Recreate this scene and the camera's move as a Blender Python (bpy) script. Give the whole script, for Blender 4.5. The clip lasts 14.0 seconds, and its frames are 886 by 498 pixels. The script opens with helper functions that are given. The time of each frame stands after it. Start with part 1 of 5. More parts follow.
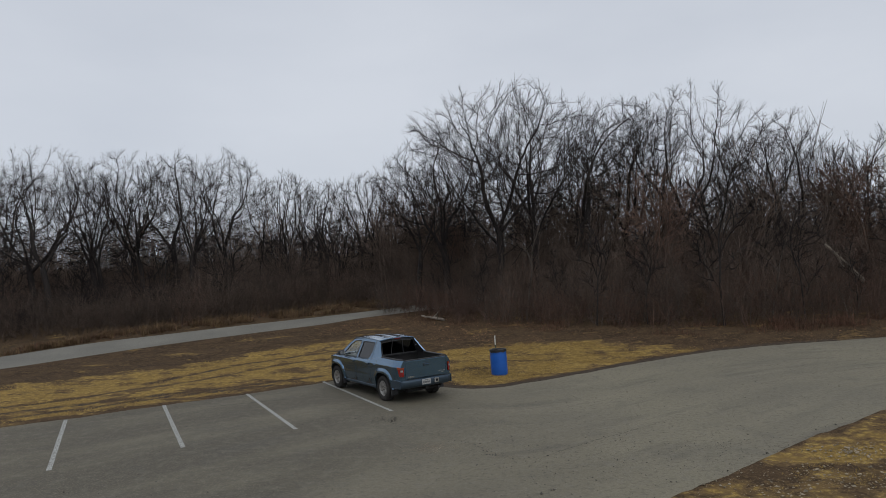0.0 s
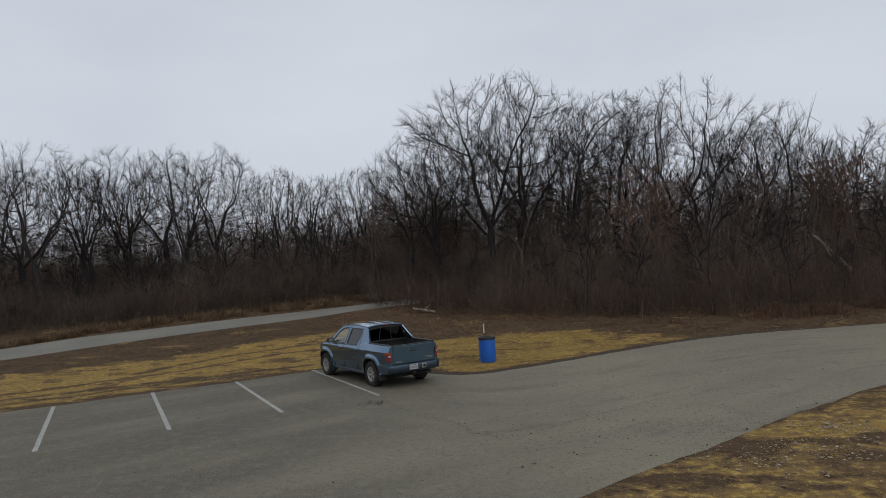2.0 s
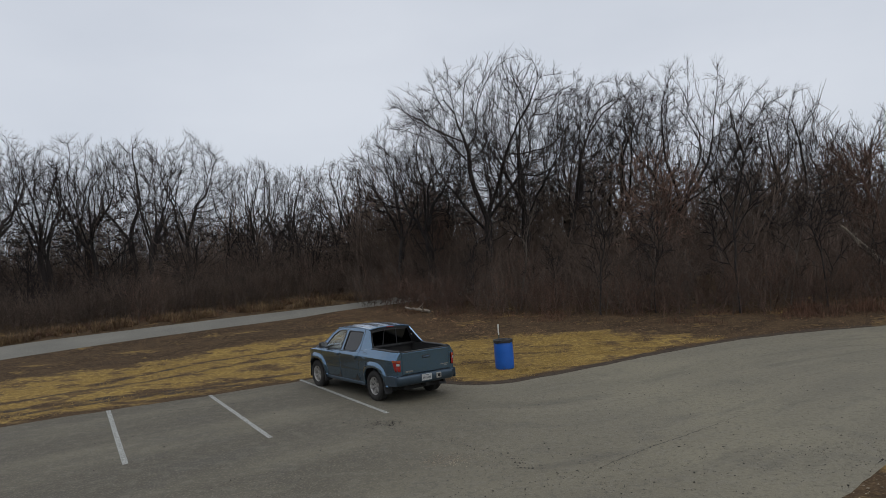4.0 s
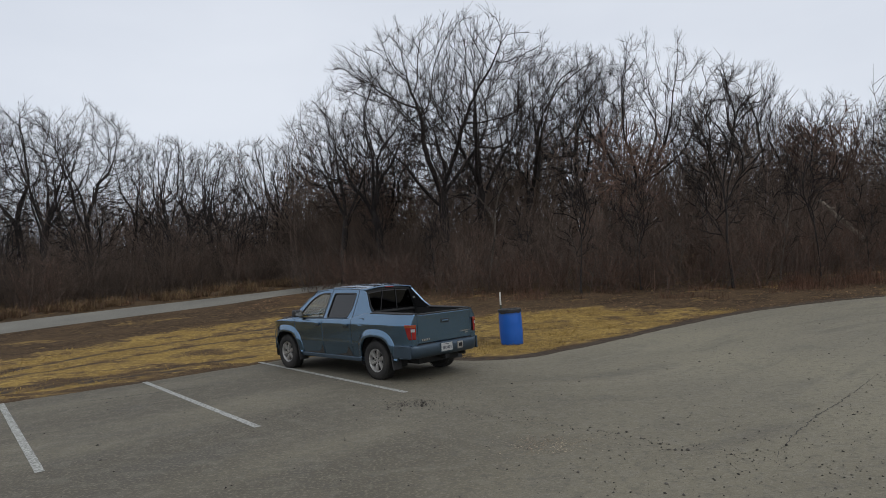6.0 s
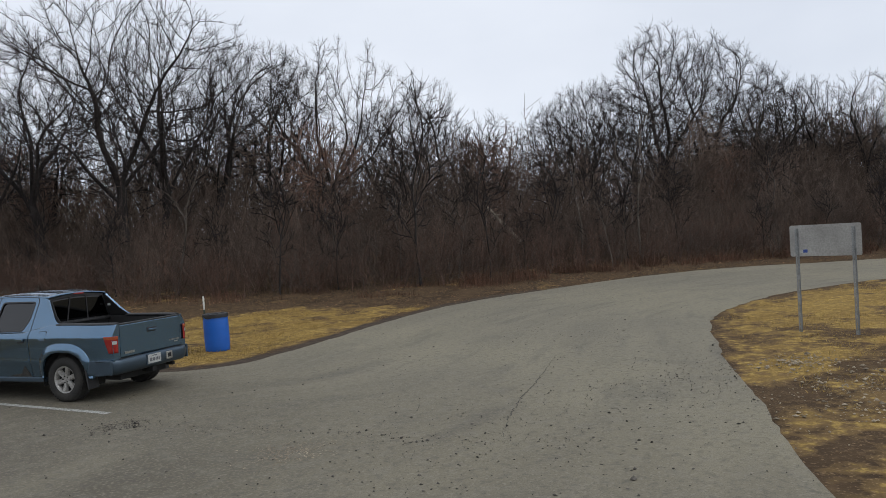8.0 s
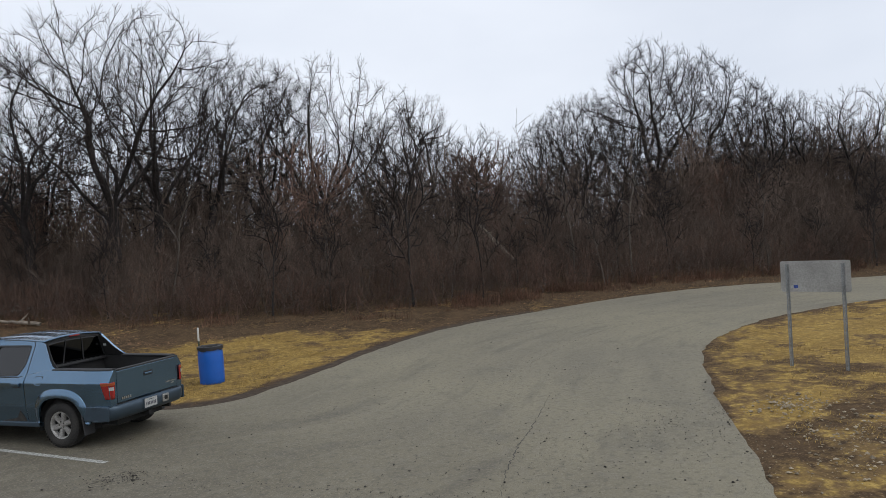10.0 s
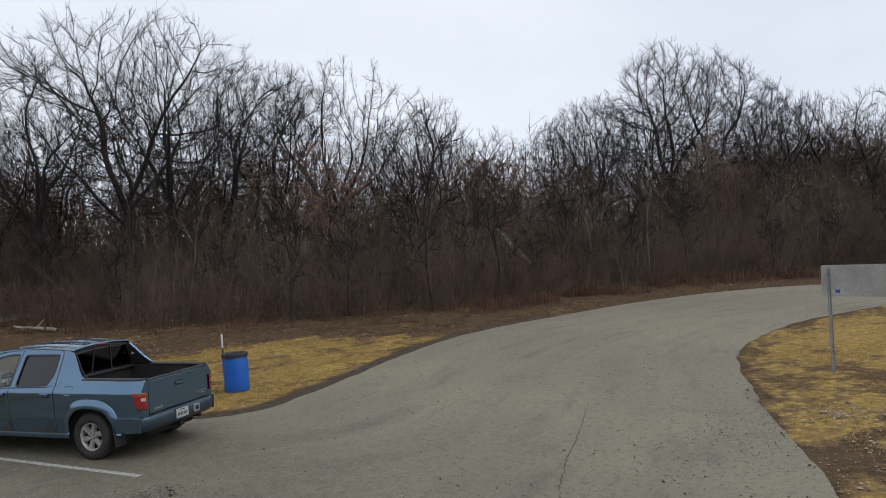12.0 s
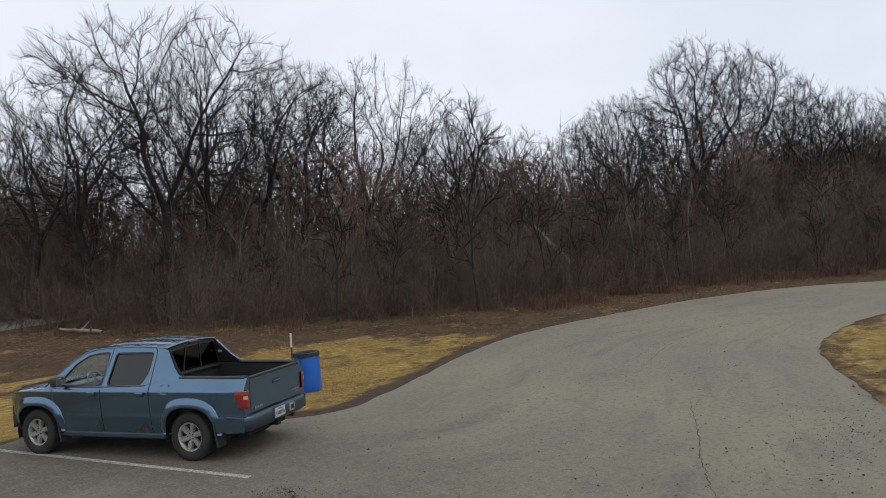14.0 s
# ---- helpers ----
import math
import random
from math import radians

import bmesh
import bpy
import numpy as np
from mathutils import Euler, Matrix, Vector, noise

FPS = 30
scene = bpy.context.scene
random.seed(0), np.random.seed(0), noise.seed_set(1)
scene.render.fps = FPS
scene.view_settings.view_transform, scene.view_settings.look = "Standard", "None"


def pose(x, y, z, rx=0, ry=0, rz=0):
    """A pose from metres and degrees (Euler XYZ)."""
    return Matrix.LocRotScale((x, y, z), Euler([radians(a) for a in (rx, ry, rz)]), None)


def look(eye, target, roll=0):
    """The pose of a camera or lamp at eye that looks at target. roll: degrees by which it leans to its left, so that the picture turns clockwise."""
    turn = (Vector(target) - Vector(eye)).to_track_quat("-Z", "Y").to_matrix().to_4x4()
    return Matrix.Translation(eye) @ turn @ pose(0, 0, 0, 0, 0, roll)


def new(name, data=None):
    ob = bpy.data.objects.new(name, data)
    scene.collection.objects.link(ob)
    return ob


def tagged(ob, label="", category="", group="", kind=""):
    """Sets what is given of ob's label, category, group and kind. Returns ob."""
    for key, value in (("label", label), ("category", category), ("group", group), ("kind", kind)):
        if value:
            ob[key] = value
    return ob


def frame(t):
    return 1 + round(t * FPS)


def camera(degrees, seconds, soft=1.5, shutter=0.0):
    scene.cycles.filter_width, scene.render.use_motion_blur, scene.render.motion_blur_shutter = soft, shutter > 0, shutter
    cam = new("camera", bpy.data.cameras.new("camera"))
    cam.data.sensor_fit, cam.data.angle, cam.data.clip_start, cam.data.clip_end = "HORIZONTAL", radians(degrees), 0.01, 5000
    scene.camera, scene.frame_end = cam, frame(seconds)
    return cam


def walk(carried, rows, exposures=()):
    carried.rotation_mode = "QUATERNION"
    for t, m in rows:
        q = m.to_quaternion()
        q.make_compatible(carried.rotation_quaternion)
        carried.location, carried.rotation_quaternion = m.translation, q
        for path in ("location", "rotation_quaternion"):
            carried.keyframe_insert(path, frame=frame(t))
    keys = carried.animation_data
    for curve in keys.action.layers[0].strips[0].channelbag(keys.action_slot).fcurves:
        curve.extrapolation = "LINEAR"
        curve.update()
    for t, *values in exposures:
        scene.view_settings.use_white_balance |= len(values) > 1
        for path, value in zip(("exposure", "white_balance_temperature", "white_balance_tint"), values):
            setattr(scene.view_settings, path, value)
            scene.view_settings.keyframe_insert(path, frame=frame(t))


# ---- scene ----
cam = camera(65.8, 14.0, soft=0.5)
PATH = [
    (0, (0.52, -0.708, 4.249), (0.371, 1.286, 4.285), -2.7),
    (0.5, (0.593, -0.736, 4.408), (0.447, 1.258, 4.441), -2.7),
    (1, (0.654, -0.772, 4.261), (0.507, 1.223, 4.295), -2.8),
    (1.5, (0.717, -0.775, 3.917), (0.573, 1.219, 3.953), -2.8),
    (2, (0.767, -0.785, 3.803), (0.631, 1.21, 3.838), -2.9),
    (2.2, (0.729, -0.712, 3.825), (0.594, 1.283, 3.858), -2.9),
    (4.3, (-1.025, 3.35, 3.454), (-1.046, 5.35, 3.483), -3.0),
    (4.5, (-1.311, 3.806, 3.299), (-1.297, 5.806, 3.328), -2.9),
    (5, (-1.935, 4.904, 2.911), (-1.806, 6.899, 2.938), -2.9),
    (5.5, (-2.505, 5.916, 2.517), (-2.304, 7.906, 2.547), -3.1),
    (6, (-3.153, 6.685, 2.324), (-2.94, 8.673, 2.356), -3.1),
    (6.5, (-3.557, 7.026, 2.279), (-3.326, 9.012, 2.312), -3.1),
    (7, (-3.67, 7.065, 2.279), (-3.189, 9.007, 2.297), -3.0),
    (7.5, (-3.665, 6.899, 2.327), (-2.825, 8.714, 2.324), -3.1),
    (8, (-3.844, 7.042, 2.391), (-2.773, 8.731, 2.374), -3.0),
    (8.2, (-3.897, 7.063, 2.419), (-2.797, 8.733, 2.398), -3.0),
    (10.3, (-3.949, 6.993, 3.145), (-2.857, 8.669, 3.142), -3.0),
    (10.5, (-3.955, 7.057, 3.156), (-2.865, 8.734, 3.154), -3.0),
    (11, (-4.005, 7.196, 3.196), (-2.92, 8.876, 3.196), -3.1),
    (11.5, (-4.088, 7.389, 3.178), (-3.004, 9.07, 3.18), -3.2),
    (12, (-4.248, 7.609, 3.168), (-3.165, 9.291, 3.172), -3.2),
    (12.5, (-4.474, 7.886, 3.128), (-3.391, 9.567, 3.136), -3.3),
    (13, (-4.822, 8.238, 3.101), (-3.739, 9.92, 3.111), -3.3),
    (13.5, (-5.203, 8.652, 3.059), (-4.128, 10.338, 3.073), -3.4),
    (14, (-5.417, 8.883, 3.063), (-4.351, 10.575, 3.079), -3.6),
]
walk(cam, [(t, look(eye, target, roll)) for t, eye, target, roll in PATH],
     exposures=((0, -0.20), (5, -0.05), (7.5, 0.2), (10.5, 0.29), (14, 0.30)))


# ---- world and light: flat overcast winter sky ----
def overcast_sky():
    w = bpy.data.worlds.new("overcast")
    w.use_nodes = True
    scene.world = w
    nt = w.node_tree
    n, l = nt.nodes, nt.links
    bg = n["Background"]
    sky = n.new("ShaderNodeTexSky")
    sky.sky_type, sky.sun_disc = "NISHITA", False
    sky.sun_elevation, sky.sun_rotation = radians(38), radians(150)
    bright = n.new("ShaderNodeVectorMath")
    bright.operation = "SCALE"
    bright.inputs["Scale"].default_value = 0.1
    l.new(sky.outputs[0], bright.inputs[0])
    co = n.new("ShaderNodeTexCoord")
    mp = n.new("ShaderNodeMapping")
    mp.inputs["Scale"].default_value = (1.0, 1.0, 2.6)
    l.new(co.outputs["Generated"], mp.inputs[0])
    cloud = n.new("ShaderNodeTexNoise")
    cloud.inputs["Scale"].default_value, cloud.inputs["Detail"].default_value = 1.7, 5.0
    l.new(mp.outputs[0], cloud.inputs[0])
    ramp = n.new("ShaderNodeValToRGB")
    ramp.color_ramp.elements[0].position, ramp.color_ramp.elements[1].position = 0.3, 0.72
    ramp.color_ramp.elements[0].color = (0.62, 0.665, 0.75, 1)
    ramp.color_ramp.elements[1].color = (0.75, 0.79, 0.865, 1)
    l.new(cloud.outputs["Fac"], ramp.inputs[0])
    mix = n.new("ShaderNodeMix")
    mix.data_type = "RGBA"
    mix.inputs["Factor"].default_value = 0.93
    l.new(bright.outputs[0], mix.inputs["A"])
    l.new(ramp.outputs[0], mix.inputs["B"])
    l.new(mix.outputs["Result"], bg.inputs["Color"])
    bg.inputs["Strength"].default_value = 1.0
    sun = bpy.data.lights.new("sun", "SUN")
    sun.energy, sun.angle, sun.color = 0.6, radians(40), (1.0, 0.97, 0.92)
    ob = new("sun", sun)
    ob.matrix_world = look((0, 0, 60), (-25, 35, 0))


overcast_sky()

# ---- materials ----
MATS = {}


def material(name, rgb, rough=0.8, rgb2=None, scale=3.0, fine=40.0, metal=0.0, bump=0.0, fine_amount=0.35, coat=0.0, spec=0.5, space="Object", per_object=0.0, stretch=(1, 1, 1), per_island=0.0):
    """A surface with colour variation at two scales, fine relief and, if wished, a shift of value per object."""
    if name in MATS:
        return MATS[name]
    m = bpy.data.materials.new(name)
    m.use_nodes = True
    nt = m.node_tree
    n, l = nt.nodes, nt.links
    b = n["Principled BSDF"]
    b.inputs["Roughness"].default_value, b.inputs["Metallic"].default_value = rough, metal
    b.inputs["Coat Weight"].default_value = coat
    b.inputs["Coat Roughness"].default_value = 0.06
    b.inputs["Specular IOR Level"].default_value = spec
    co = n.new("ShaderNodeTexCoord")
    mp = n.new("ShaderNodeMapping")
    mp.inputs["Scale"].default_value = stretch
    l.new(co.outputs[space], mp.inputs[0])
    big = n.new("ShaderNodeTexNoise")
    big.inputs["Scale"].default_value, big.inputs["Detail"].default_value = scale, 4.0
    l.new(mp.outputs[0], big.inputs["Vector"])
    small = n.new("ShaderNodeTexNoise")
    small.inputs["Scale"].default_value, small.inputs["Detail"].default_value = fine, 3.0
    l.new(mp.outputs[0], small.inputs["Vector"])
    mix = n.new("ShaderNodeMix")
    mix.data_type = "RGBA"
    rgb2 = rgb2 or tuple(c * 0.75 for c in rgb)
    mix.inputs["A"].default_value, mix.inputs["B"].default_value = (*rgb, 1), (*rgb2, 1)
    ramp = n.new("ShaderNodeMapRange")
    ramp.inputs["From Min"].default_value, ramp.inputs["From Max"].default_value = 0.35, 0.65
    l.new(big.outputs["Fac"], ramp.inputs["Value"])
    l.new(ramp.outputs[0], mix.inputs["Factor"])
    hsv = n.new("ShaderNodeHueSaturation")
    val = n.new("ShaderNodeMapRange")
    val.inputs["To Min"].default_value, val.inputs["To Max"].default_value = 1 - fine_amount, 1 + fine_amount
    val.inputs["From Min"].default_value, val.inputs["From Max"].default_value = 0.25, 0.75
    l.new(small.outputs["Fac"], val.inputs["Value"])
    out = val.outputs[0]
    for amount, node, socket in ((per_object, "ShaderNodeObjectInfo", "Random"), (per_island, "ShaderNodeNewGeometry", "Random Per Island")):
        if amount:
            info = n.new(node)
            v2 = n.new("ShaderNodeMapRange")
            v2.inputs["To Min"].default_value, v2.inputs["To Max"].default_value = 1 - amount, 1 + amount
            l.new(info.outputs[socket], v2.inputs["Value"])
            mul = n.new("ShaderNodeMath")
            mul.operation = "MULTIPLY"
            l.new(out, mul.inputs[0])
            l.new(v2.outputs[0], mul.inputs[1])
            out = mul.outputs[0]
    l.new(out, hsv.inputs["Value"])
    l.new(mix.outputs["Result"], hsv.inputs["Color"])
    l.new(hsv.outputs[0], b.inputs["Base Color"])
    if bump:
        bp = n.new("ShaderNodeBump")
        bp.inputs["Strength"].default_value, bp.inputs["Distance"].default_value = 0.6, bump
        l.new(small.outputs["Fac"], bp.inputs["Height"])
        l.new(bp.outputs[0], b.inputs["Normal"])
    MATS[name] = m
    return m


BARK = material("bark", (0.046, 0.039, 0.036), 0.95, (0.026, 0.023, 0.022), 2.0, 30, bump=0.01, per_object=0.2, stretch=(1, 1, 0.3), spec=0.2)
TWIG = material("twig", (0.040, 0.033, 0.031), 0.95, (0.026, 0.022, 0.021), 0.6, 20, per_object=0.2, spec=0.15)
BRUSH = material("brush", (0.172, 0.127, 0.100), 0.95, (0.090, 0.070, 0.058), 0.5, 20, per_object=0.3, per_island=0.3, spec=0.15)
RED_BRUSH = material("red_brush", (0.182, 0.115, 0.086), 0.95, (0.098, 0.067, 0.055), 0.5, 20, per_object=0.25, per_island=0.3, spec=0.15)
PALE_BARK = material("pale_bark", (0.15, 0.125, 0.105), 0.9, (0.085, 0.072, 0.06), 2.0, 30, bump=0.01, per_object=0.2, stretch=(1, 1, 0.3), spec=0.2)
TRAIL = material("trail_concrete", (0.205, 0.195, 0.165), 0.9, (0.165, 0.157, 0.134), 0.3, 30, bump=0.004, spec=0.3)
LINE = material("line_paint", (0.46, 0.46, 0.42), 0.8, (0.20, 0.20, 0.18), 24.0, 40, fine_amount=0.35, spec=0.3)
STRAW = material("dead_grass", (0.36, 0.248, 0.078), 0.9, (0.22, 0.145, 0.048), 0.5, 8, per_island=0.35, spec=0.2)
TAN = material("dry_reed", (0.205, 0.138, 0.072), 0.9, (0.105, 0.070, 0.040), 0.8, 8, per_island=0.35, spec=0.2)
LEAF = material("fallen_leaf", (0.215, 0.132, 0.072), 0.9, (0.10, 0.058, 0.034), 1.5, 8, per_island=0.5, spec=0.2)
GRAVEL = material("gravel", (0.075, 0.068, 0.06), 0.95, (0.11, 0.10, 0.085), 2.0, 30, per_island=0.6, spec=0.2)
PALE_GRAVEL = material("pale_gravel", (0.33, 0.28, 0.20), 0.95, (0.22, 0.18, 0.13), 2.0, 30, per_island=0.4, spec=0.2)
BLUE = material("blue_plastic", (0.010, 0.115, 0.50), 0.42, (0.009, 0.10, 0.44), 2.0, 60, fine_amount=0.08)
BLACK = material("black_plastic", (0.012, 0.012, 0.013), 0.5, (0.02, 0.02, 0.021), 6.0, 80)
GALV = material("galvanised_steel", (0.33, 0.34, 0.34), 0.55, (0.24, 0.25, 0.25), 8.0, 90, metal=0.7)


# ---- helpers of this place ----
def height(x, y):
    """The lie of the land: level at the car park, rising to the wood and the hill behind it."""
    s = (0.25 * x + 0.97 * y - 28) / 1.2
    z = 0.108 * (s if s > 40 else math.log1p(math.exp(s)))
    z = z if z < 1.6 else 1.6 + 1.2 * (1 - math.exp(-(z - 1.6) / 1.2))
    z += 5.5 * math.exp(-(((x - 70) / 20) ** 2 + ((y - 44) / 26) ** 2))
    z += 5.0 / (1 + math.exp(-(y - 150 + 0.2 * x) / 14))
    return z


def mesh_object(name, verts, faces, mat, parent=None, label="", smooth=False):
    me = bpy.data.meshes.new(name)
    me.from_pydata(verts, [], faces)
    me.materials.append(mat)
    if smooth:
        me.shade_smooth()
    ob = new(name, me)
    if parent:
        ob.parent = parent
    if label:
        ob["label"] = label
    return ob


def part(name, bm, mat, parent=None, label="", smooth=False):
    me = bpy.data.meshes.new(name)
    bm.to_mesh(me)
    bm.free()
    me.materials.append(mat)
    if smooth:
        me.shade_smooth()
    ob = new(name, me)
    if parent:
        ob.parent = parent
    if label:
        ob["label"] = label
    return ob


def thing(name, label, category, group="", at=None):
    ob = new(name)
    ob.empty_display_size = 0.2
    if at is not None:
        ob.matrix_world = at
    return tagged(ob, label, category, group)


def resample(line, count):
    pts = [Vector((*p, 0)) for p in line]
    run = [0.0]
    for a, b in zip(pts, pts[1:]):
        run.append(run[-1] + (b - a).length)
    out, k = [], 0
    for i in range(count):
        d = run[-1] * i / (count - 1)
        while k < len(run) - 2 and run[k + 1] < d:
            k += 1
        u = (d - run[k]) / (run[k + 1] - run[k])
        p0, p1, p2, p3 = pts[max(k - 1, 0)], pts[k], pts[k + 1], pts[min(k + 2, len(pts) - 1)]
        # Catmull-Rom between the corners
        q = 0.5 * (2 * p1 + (p2 - p0) * u + (2 * p0 - 5 * p1 + 4 * p2 - p3) * u * u + (3 * p1 - p0 - 3 * p2 + p3) * u ** 3)
        out.append((q.x, q.y))
    return out


def sheet_between(name, one, two, count, across, mat, lift, ragged, label, category):
    a, b = resample(one, count), resample(two, count)
    rows = []
    for i in range(count):
        pa, pb = Vector(a[i]), Vector(b[i])
        way = (pb - pa).normalized()
        ja = ragged * (noise.noise((i * 0.35, 0, 3)) + 0.6 * noise.noise((i * 1.1, 5, 3)))
        jb = ragged * (noise.noise((i * 0.35, 9, 3)) + 0.6 * noise.noise((i * 1.1, 7, 3)))
        pa, pb = pa + way * ja, pb + way * jb
        rows.append([pa.lerp(pb, k / across) for k in range(across + 1)])
    verts = [(p.x, p.y, height(p.x, p.y) + lift - (0.02 if k in (0, across) else 0.0)) for r in rows for k, p in enumerate(r)]
    w = across + 1
    faces = [(i * w + k, i * w + k + 1, (i + 1) * w + k + 1, (i + 1) * w + k) for i in range(count - 1) for k in range(across)]
    ob = mesh_object(name, verts, faces, mat, smooth=True)
    run = np.repeat(np.arange(count) * 0.3, w).astype(np.float32)
    lane = np.tile(np.arange(w) / across, count).astype(np.float32)
    for key, values in (("run", run), ("lane", lane)):
        ob.data.attributes.new(key, "FLOAT", "POINT").data.foreach_set("value", values)
    return tagged(ob, label, category, kind="structure")


def asphalt_material():
    """Worn asphalt: aggregate grain, stains, and streaks worn along the way that the traffic takes."""
    m = bpy.data.materials.new("asphalt")
    m.use_nodes = True
    nt = m.node_tree
    n, l = nt.nodes, nt.links
    b = n["Principled BSDF"]
    b.inputs["Roughness"].default_value, b.inputs["Specular IOR Level"].default_value = 0.85, 0.35
    co = n.new("ShaderNodeTexCoord")
    join = n.new("ShaderNodeCombineXYZ")
    for i, (key, k) in enumerate((("run", 0.16), ("lane", 9.0))):
        q, mul = n.new("ShaderNodeAttribute"), n.new("ShaderNodeMath")
        q.attribute_name = key
        mul.operation, mul.inputs[1].default_value = "MULTIPLY", k
        l.new(q.outputs["Fac"], mul.inputs[0])
        l.new(mul.outputs[0], join.inputs[i])

    def noisy(scale, detail, source):
        t = n.new("ShaderNodeTexNoise")
        t.inputs["Scale"].default_value, t.inputs["Detail"].default_value = scale, detail
        l.new(source, t.inputs["Vector"])
        return t.outputs["Fac"]

    def layer(fac, lo, hi, under, colour, strength):
        r, q = n.new("ShaderNodeMapRange"), n.new("ShaderNodeMix")
        r.inputs["From Min"].default_value, r.inputs["From Max"].default_value, r.inputs["To Max"].default_value = lo, hi, strength
        q.data_type = "RGBA"
        l.new(fac, r.inputs["Value"])
        l.new(r.outputs[0], q.inputs["Factor"])
        if isinstance(under, tuple):
            q.inputs["A"].default_value = (*under, 1)
        else:
            l.new(under, q.inputs["A"])
        q.inputs["B"].default_value = (*colour, 1)
        return q.outputs["Result"]

    place = co.outputs["Object"]
    grain, grain2 = noisy(70, 2, place), noisy(24, 3, place)
    c = layer(noisy(0.16, 4, place), 0.38, 0.62, (0.226, 0.202, 0.139), (0.174, 0.156, 0.115), 0.9)
    split = n.new("ShaderNodeSeparateXYZ")
    l.new(place, split.inputs[0])
    edge = n.new("ShaderNodeMath")
    edge.operation = "MULTIPLY_ADD"
    edge.inputs[1].default_value = 6.0
    l.new(noisy(0.3, 3, place), edge.inputs[0])
    l.new(split.outputs[0], edge.inputs[2])
    # the car park's older, darker surfacing ends near the road
    c = layer(edge.outputs[0], 6.5, -1.0, c, (0.088, 0.075, 0.054), 0.85)
    c = layer(noisy(1.0, 5, join.outputs[0]), 0.46, 0.72, c, (0.249, 0.223, 0.156), 0.55)
    c = layer(noisy(1.7, 4, join.outputs[0]), 0.56, 0.72, c, (0.096, 0.087, 0.071), 0.55)
    c = layer(noisy(0.9, 6, place), 0.58, 0.75, c, (0.099, 0.091, 0.076), 0.5)
    c = layer(grain2, 0.50, 0.72, c, (0.272, 0.246, 0.186), 0.6)
    c = layer(noisy(9, 4, place), 0.52, 0.66, c, (0.089, 0.081, 0.066), 0.45)
    c = layer(noisy(4, 5, place), 0.50, 0.66, c, (0.219, 0.201, 0.158), 0.3)
    c = layer(grain, 0.50, 0.70, c, (0.078, 0.072, 0.060), 0.6)
    l.new(c, b.inputs["Base Color"])
    bp = n.new("ShaderNodeBump")
    bp.inputs["Strength"].default_value, bp.inputs["Distance"].default_value = 0.6, 0.006
    l.new(grain, bp.inputs["Height"])
    l.new(bp.outputs[0], b.inputs["Normal"])
    return m


ASPHALT = asphalt_material()

# ---- ground, road and trail ----
FAR_EDGE = [(-46, -4), (-30, 7.3), (-20, 14.3), (-14.2, 18.4), (-12.5, 19.5), (-10.5, 21.0), (-8.25, 22.5), (-6.0, 24.25), (-5.0, 24.9), (-3.4, 24.3), (-1.7, 22.8), (-0.7, 22.15), (0.2, 22.1), (1.2, 22.65), (2.75, 23.75), (4.4, 25.0), (6.4, 26.4), (9.2, 27.7), (12.3, 28.25), (15.8, 28.45), (19.6, 28.5), (23.4, 28.1), (26.7, 27.25), (30.0, 25.8), (34.4, 23.9), (42, 20), (52, 15), (66, 8)]
NEAR_EDGE = [(-36, -18), (-22, -8.5), (-14, -3), (-9, 0.5), (-5, 3.6), (-2, 6.2), (0.0, 8.1), (2.2, 10.3), (3.6, 11.6), (5.0, 12.9), (6.4, 14.2), (8.0, 15.6), (10.3, 17.5), (12.7, 19.1), (15.4, 20.15), (18.4, 20.9), (21.2, 21.1), (26, 20.7), (32, 18.3), (40, 14.2), (50, 9), (62, 2)]
TRAIL_FAR = [(-36, 22), (-31, 31), (-27.4, 35.8), (-24.2, 38.6), (-19.8, 40.4), (-15, 42.1), (-10.9, 43.4), (-7, 44.8), (-2, 47.5), (3, 52), (6, 58)]
TRAIL_NEAR = [(-32, 20), (-27, 27), (-23.8, 31.3), (-21.5, 34.5), (-18.2, 36.8), (-13.8, 38.8), (-10.1, 40.3), (-7.6, 41.9), (-1, 44.6), (5, 49.5), (9, 57)]

far_line, near_line = resample(FAR_EDGE, 400), resample(NEAR_EDGE, 400)
trail_far_line, trail_near_line = resample(TRAIL_FAR, 120), resample(TRAIL_NEAR, 120)
PAVED = np.array(far_line + near_line[::-1])
TRAIL_RING = np.array(trail_far_line + trail_near_line[::-1])


def inside(ring, p):
    """Which of the points p (n x 2) lie inside the closed ring."""
    x, y = p[:, 0:1], p[:, 1:2]
    ax, ay = ring[:, 0], ring[:, 1]
    bx, by = np.roll(ax, -1), np.roll(ay, -1)
    cross = ((ay > y) != (by > y)) & (x < (bx - ax) * (y - ay) / np.where(by == ay, 1e-9, by - ay) + ax)
    return cross.sum(1) % 2 == 1


def distance_to(line, p):
    """The least distance of the points p from the line's points."""
    line = np.array(line)
    return np.sqrt(((p[:, None, :] - line[None]) ** 2).sum(2)).min(1)


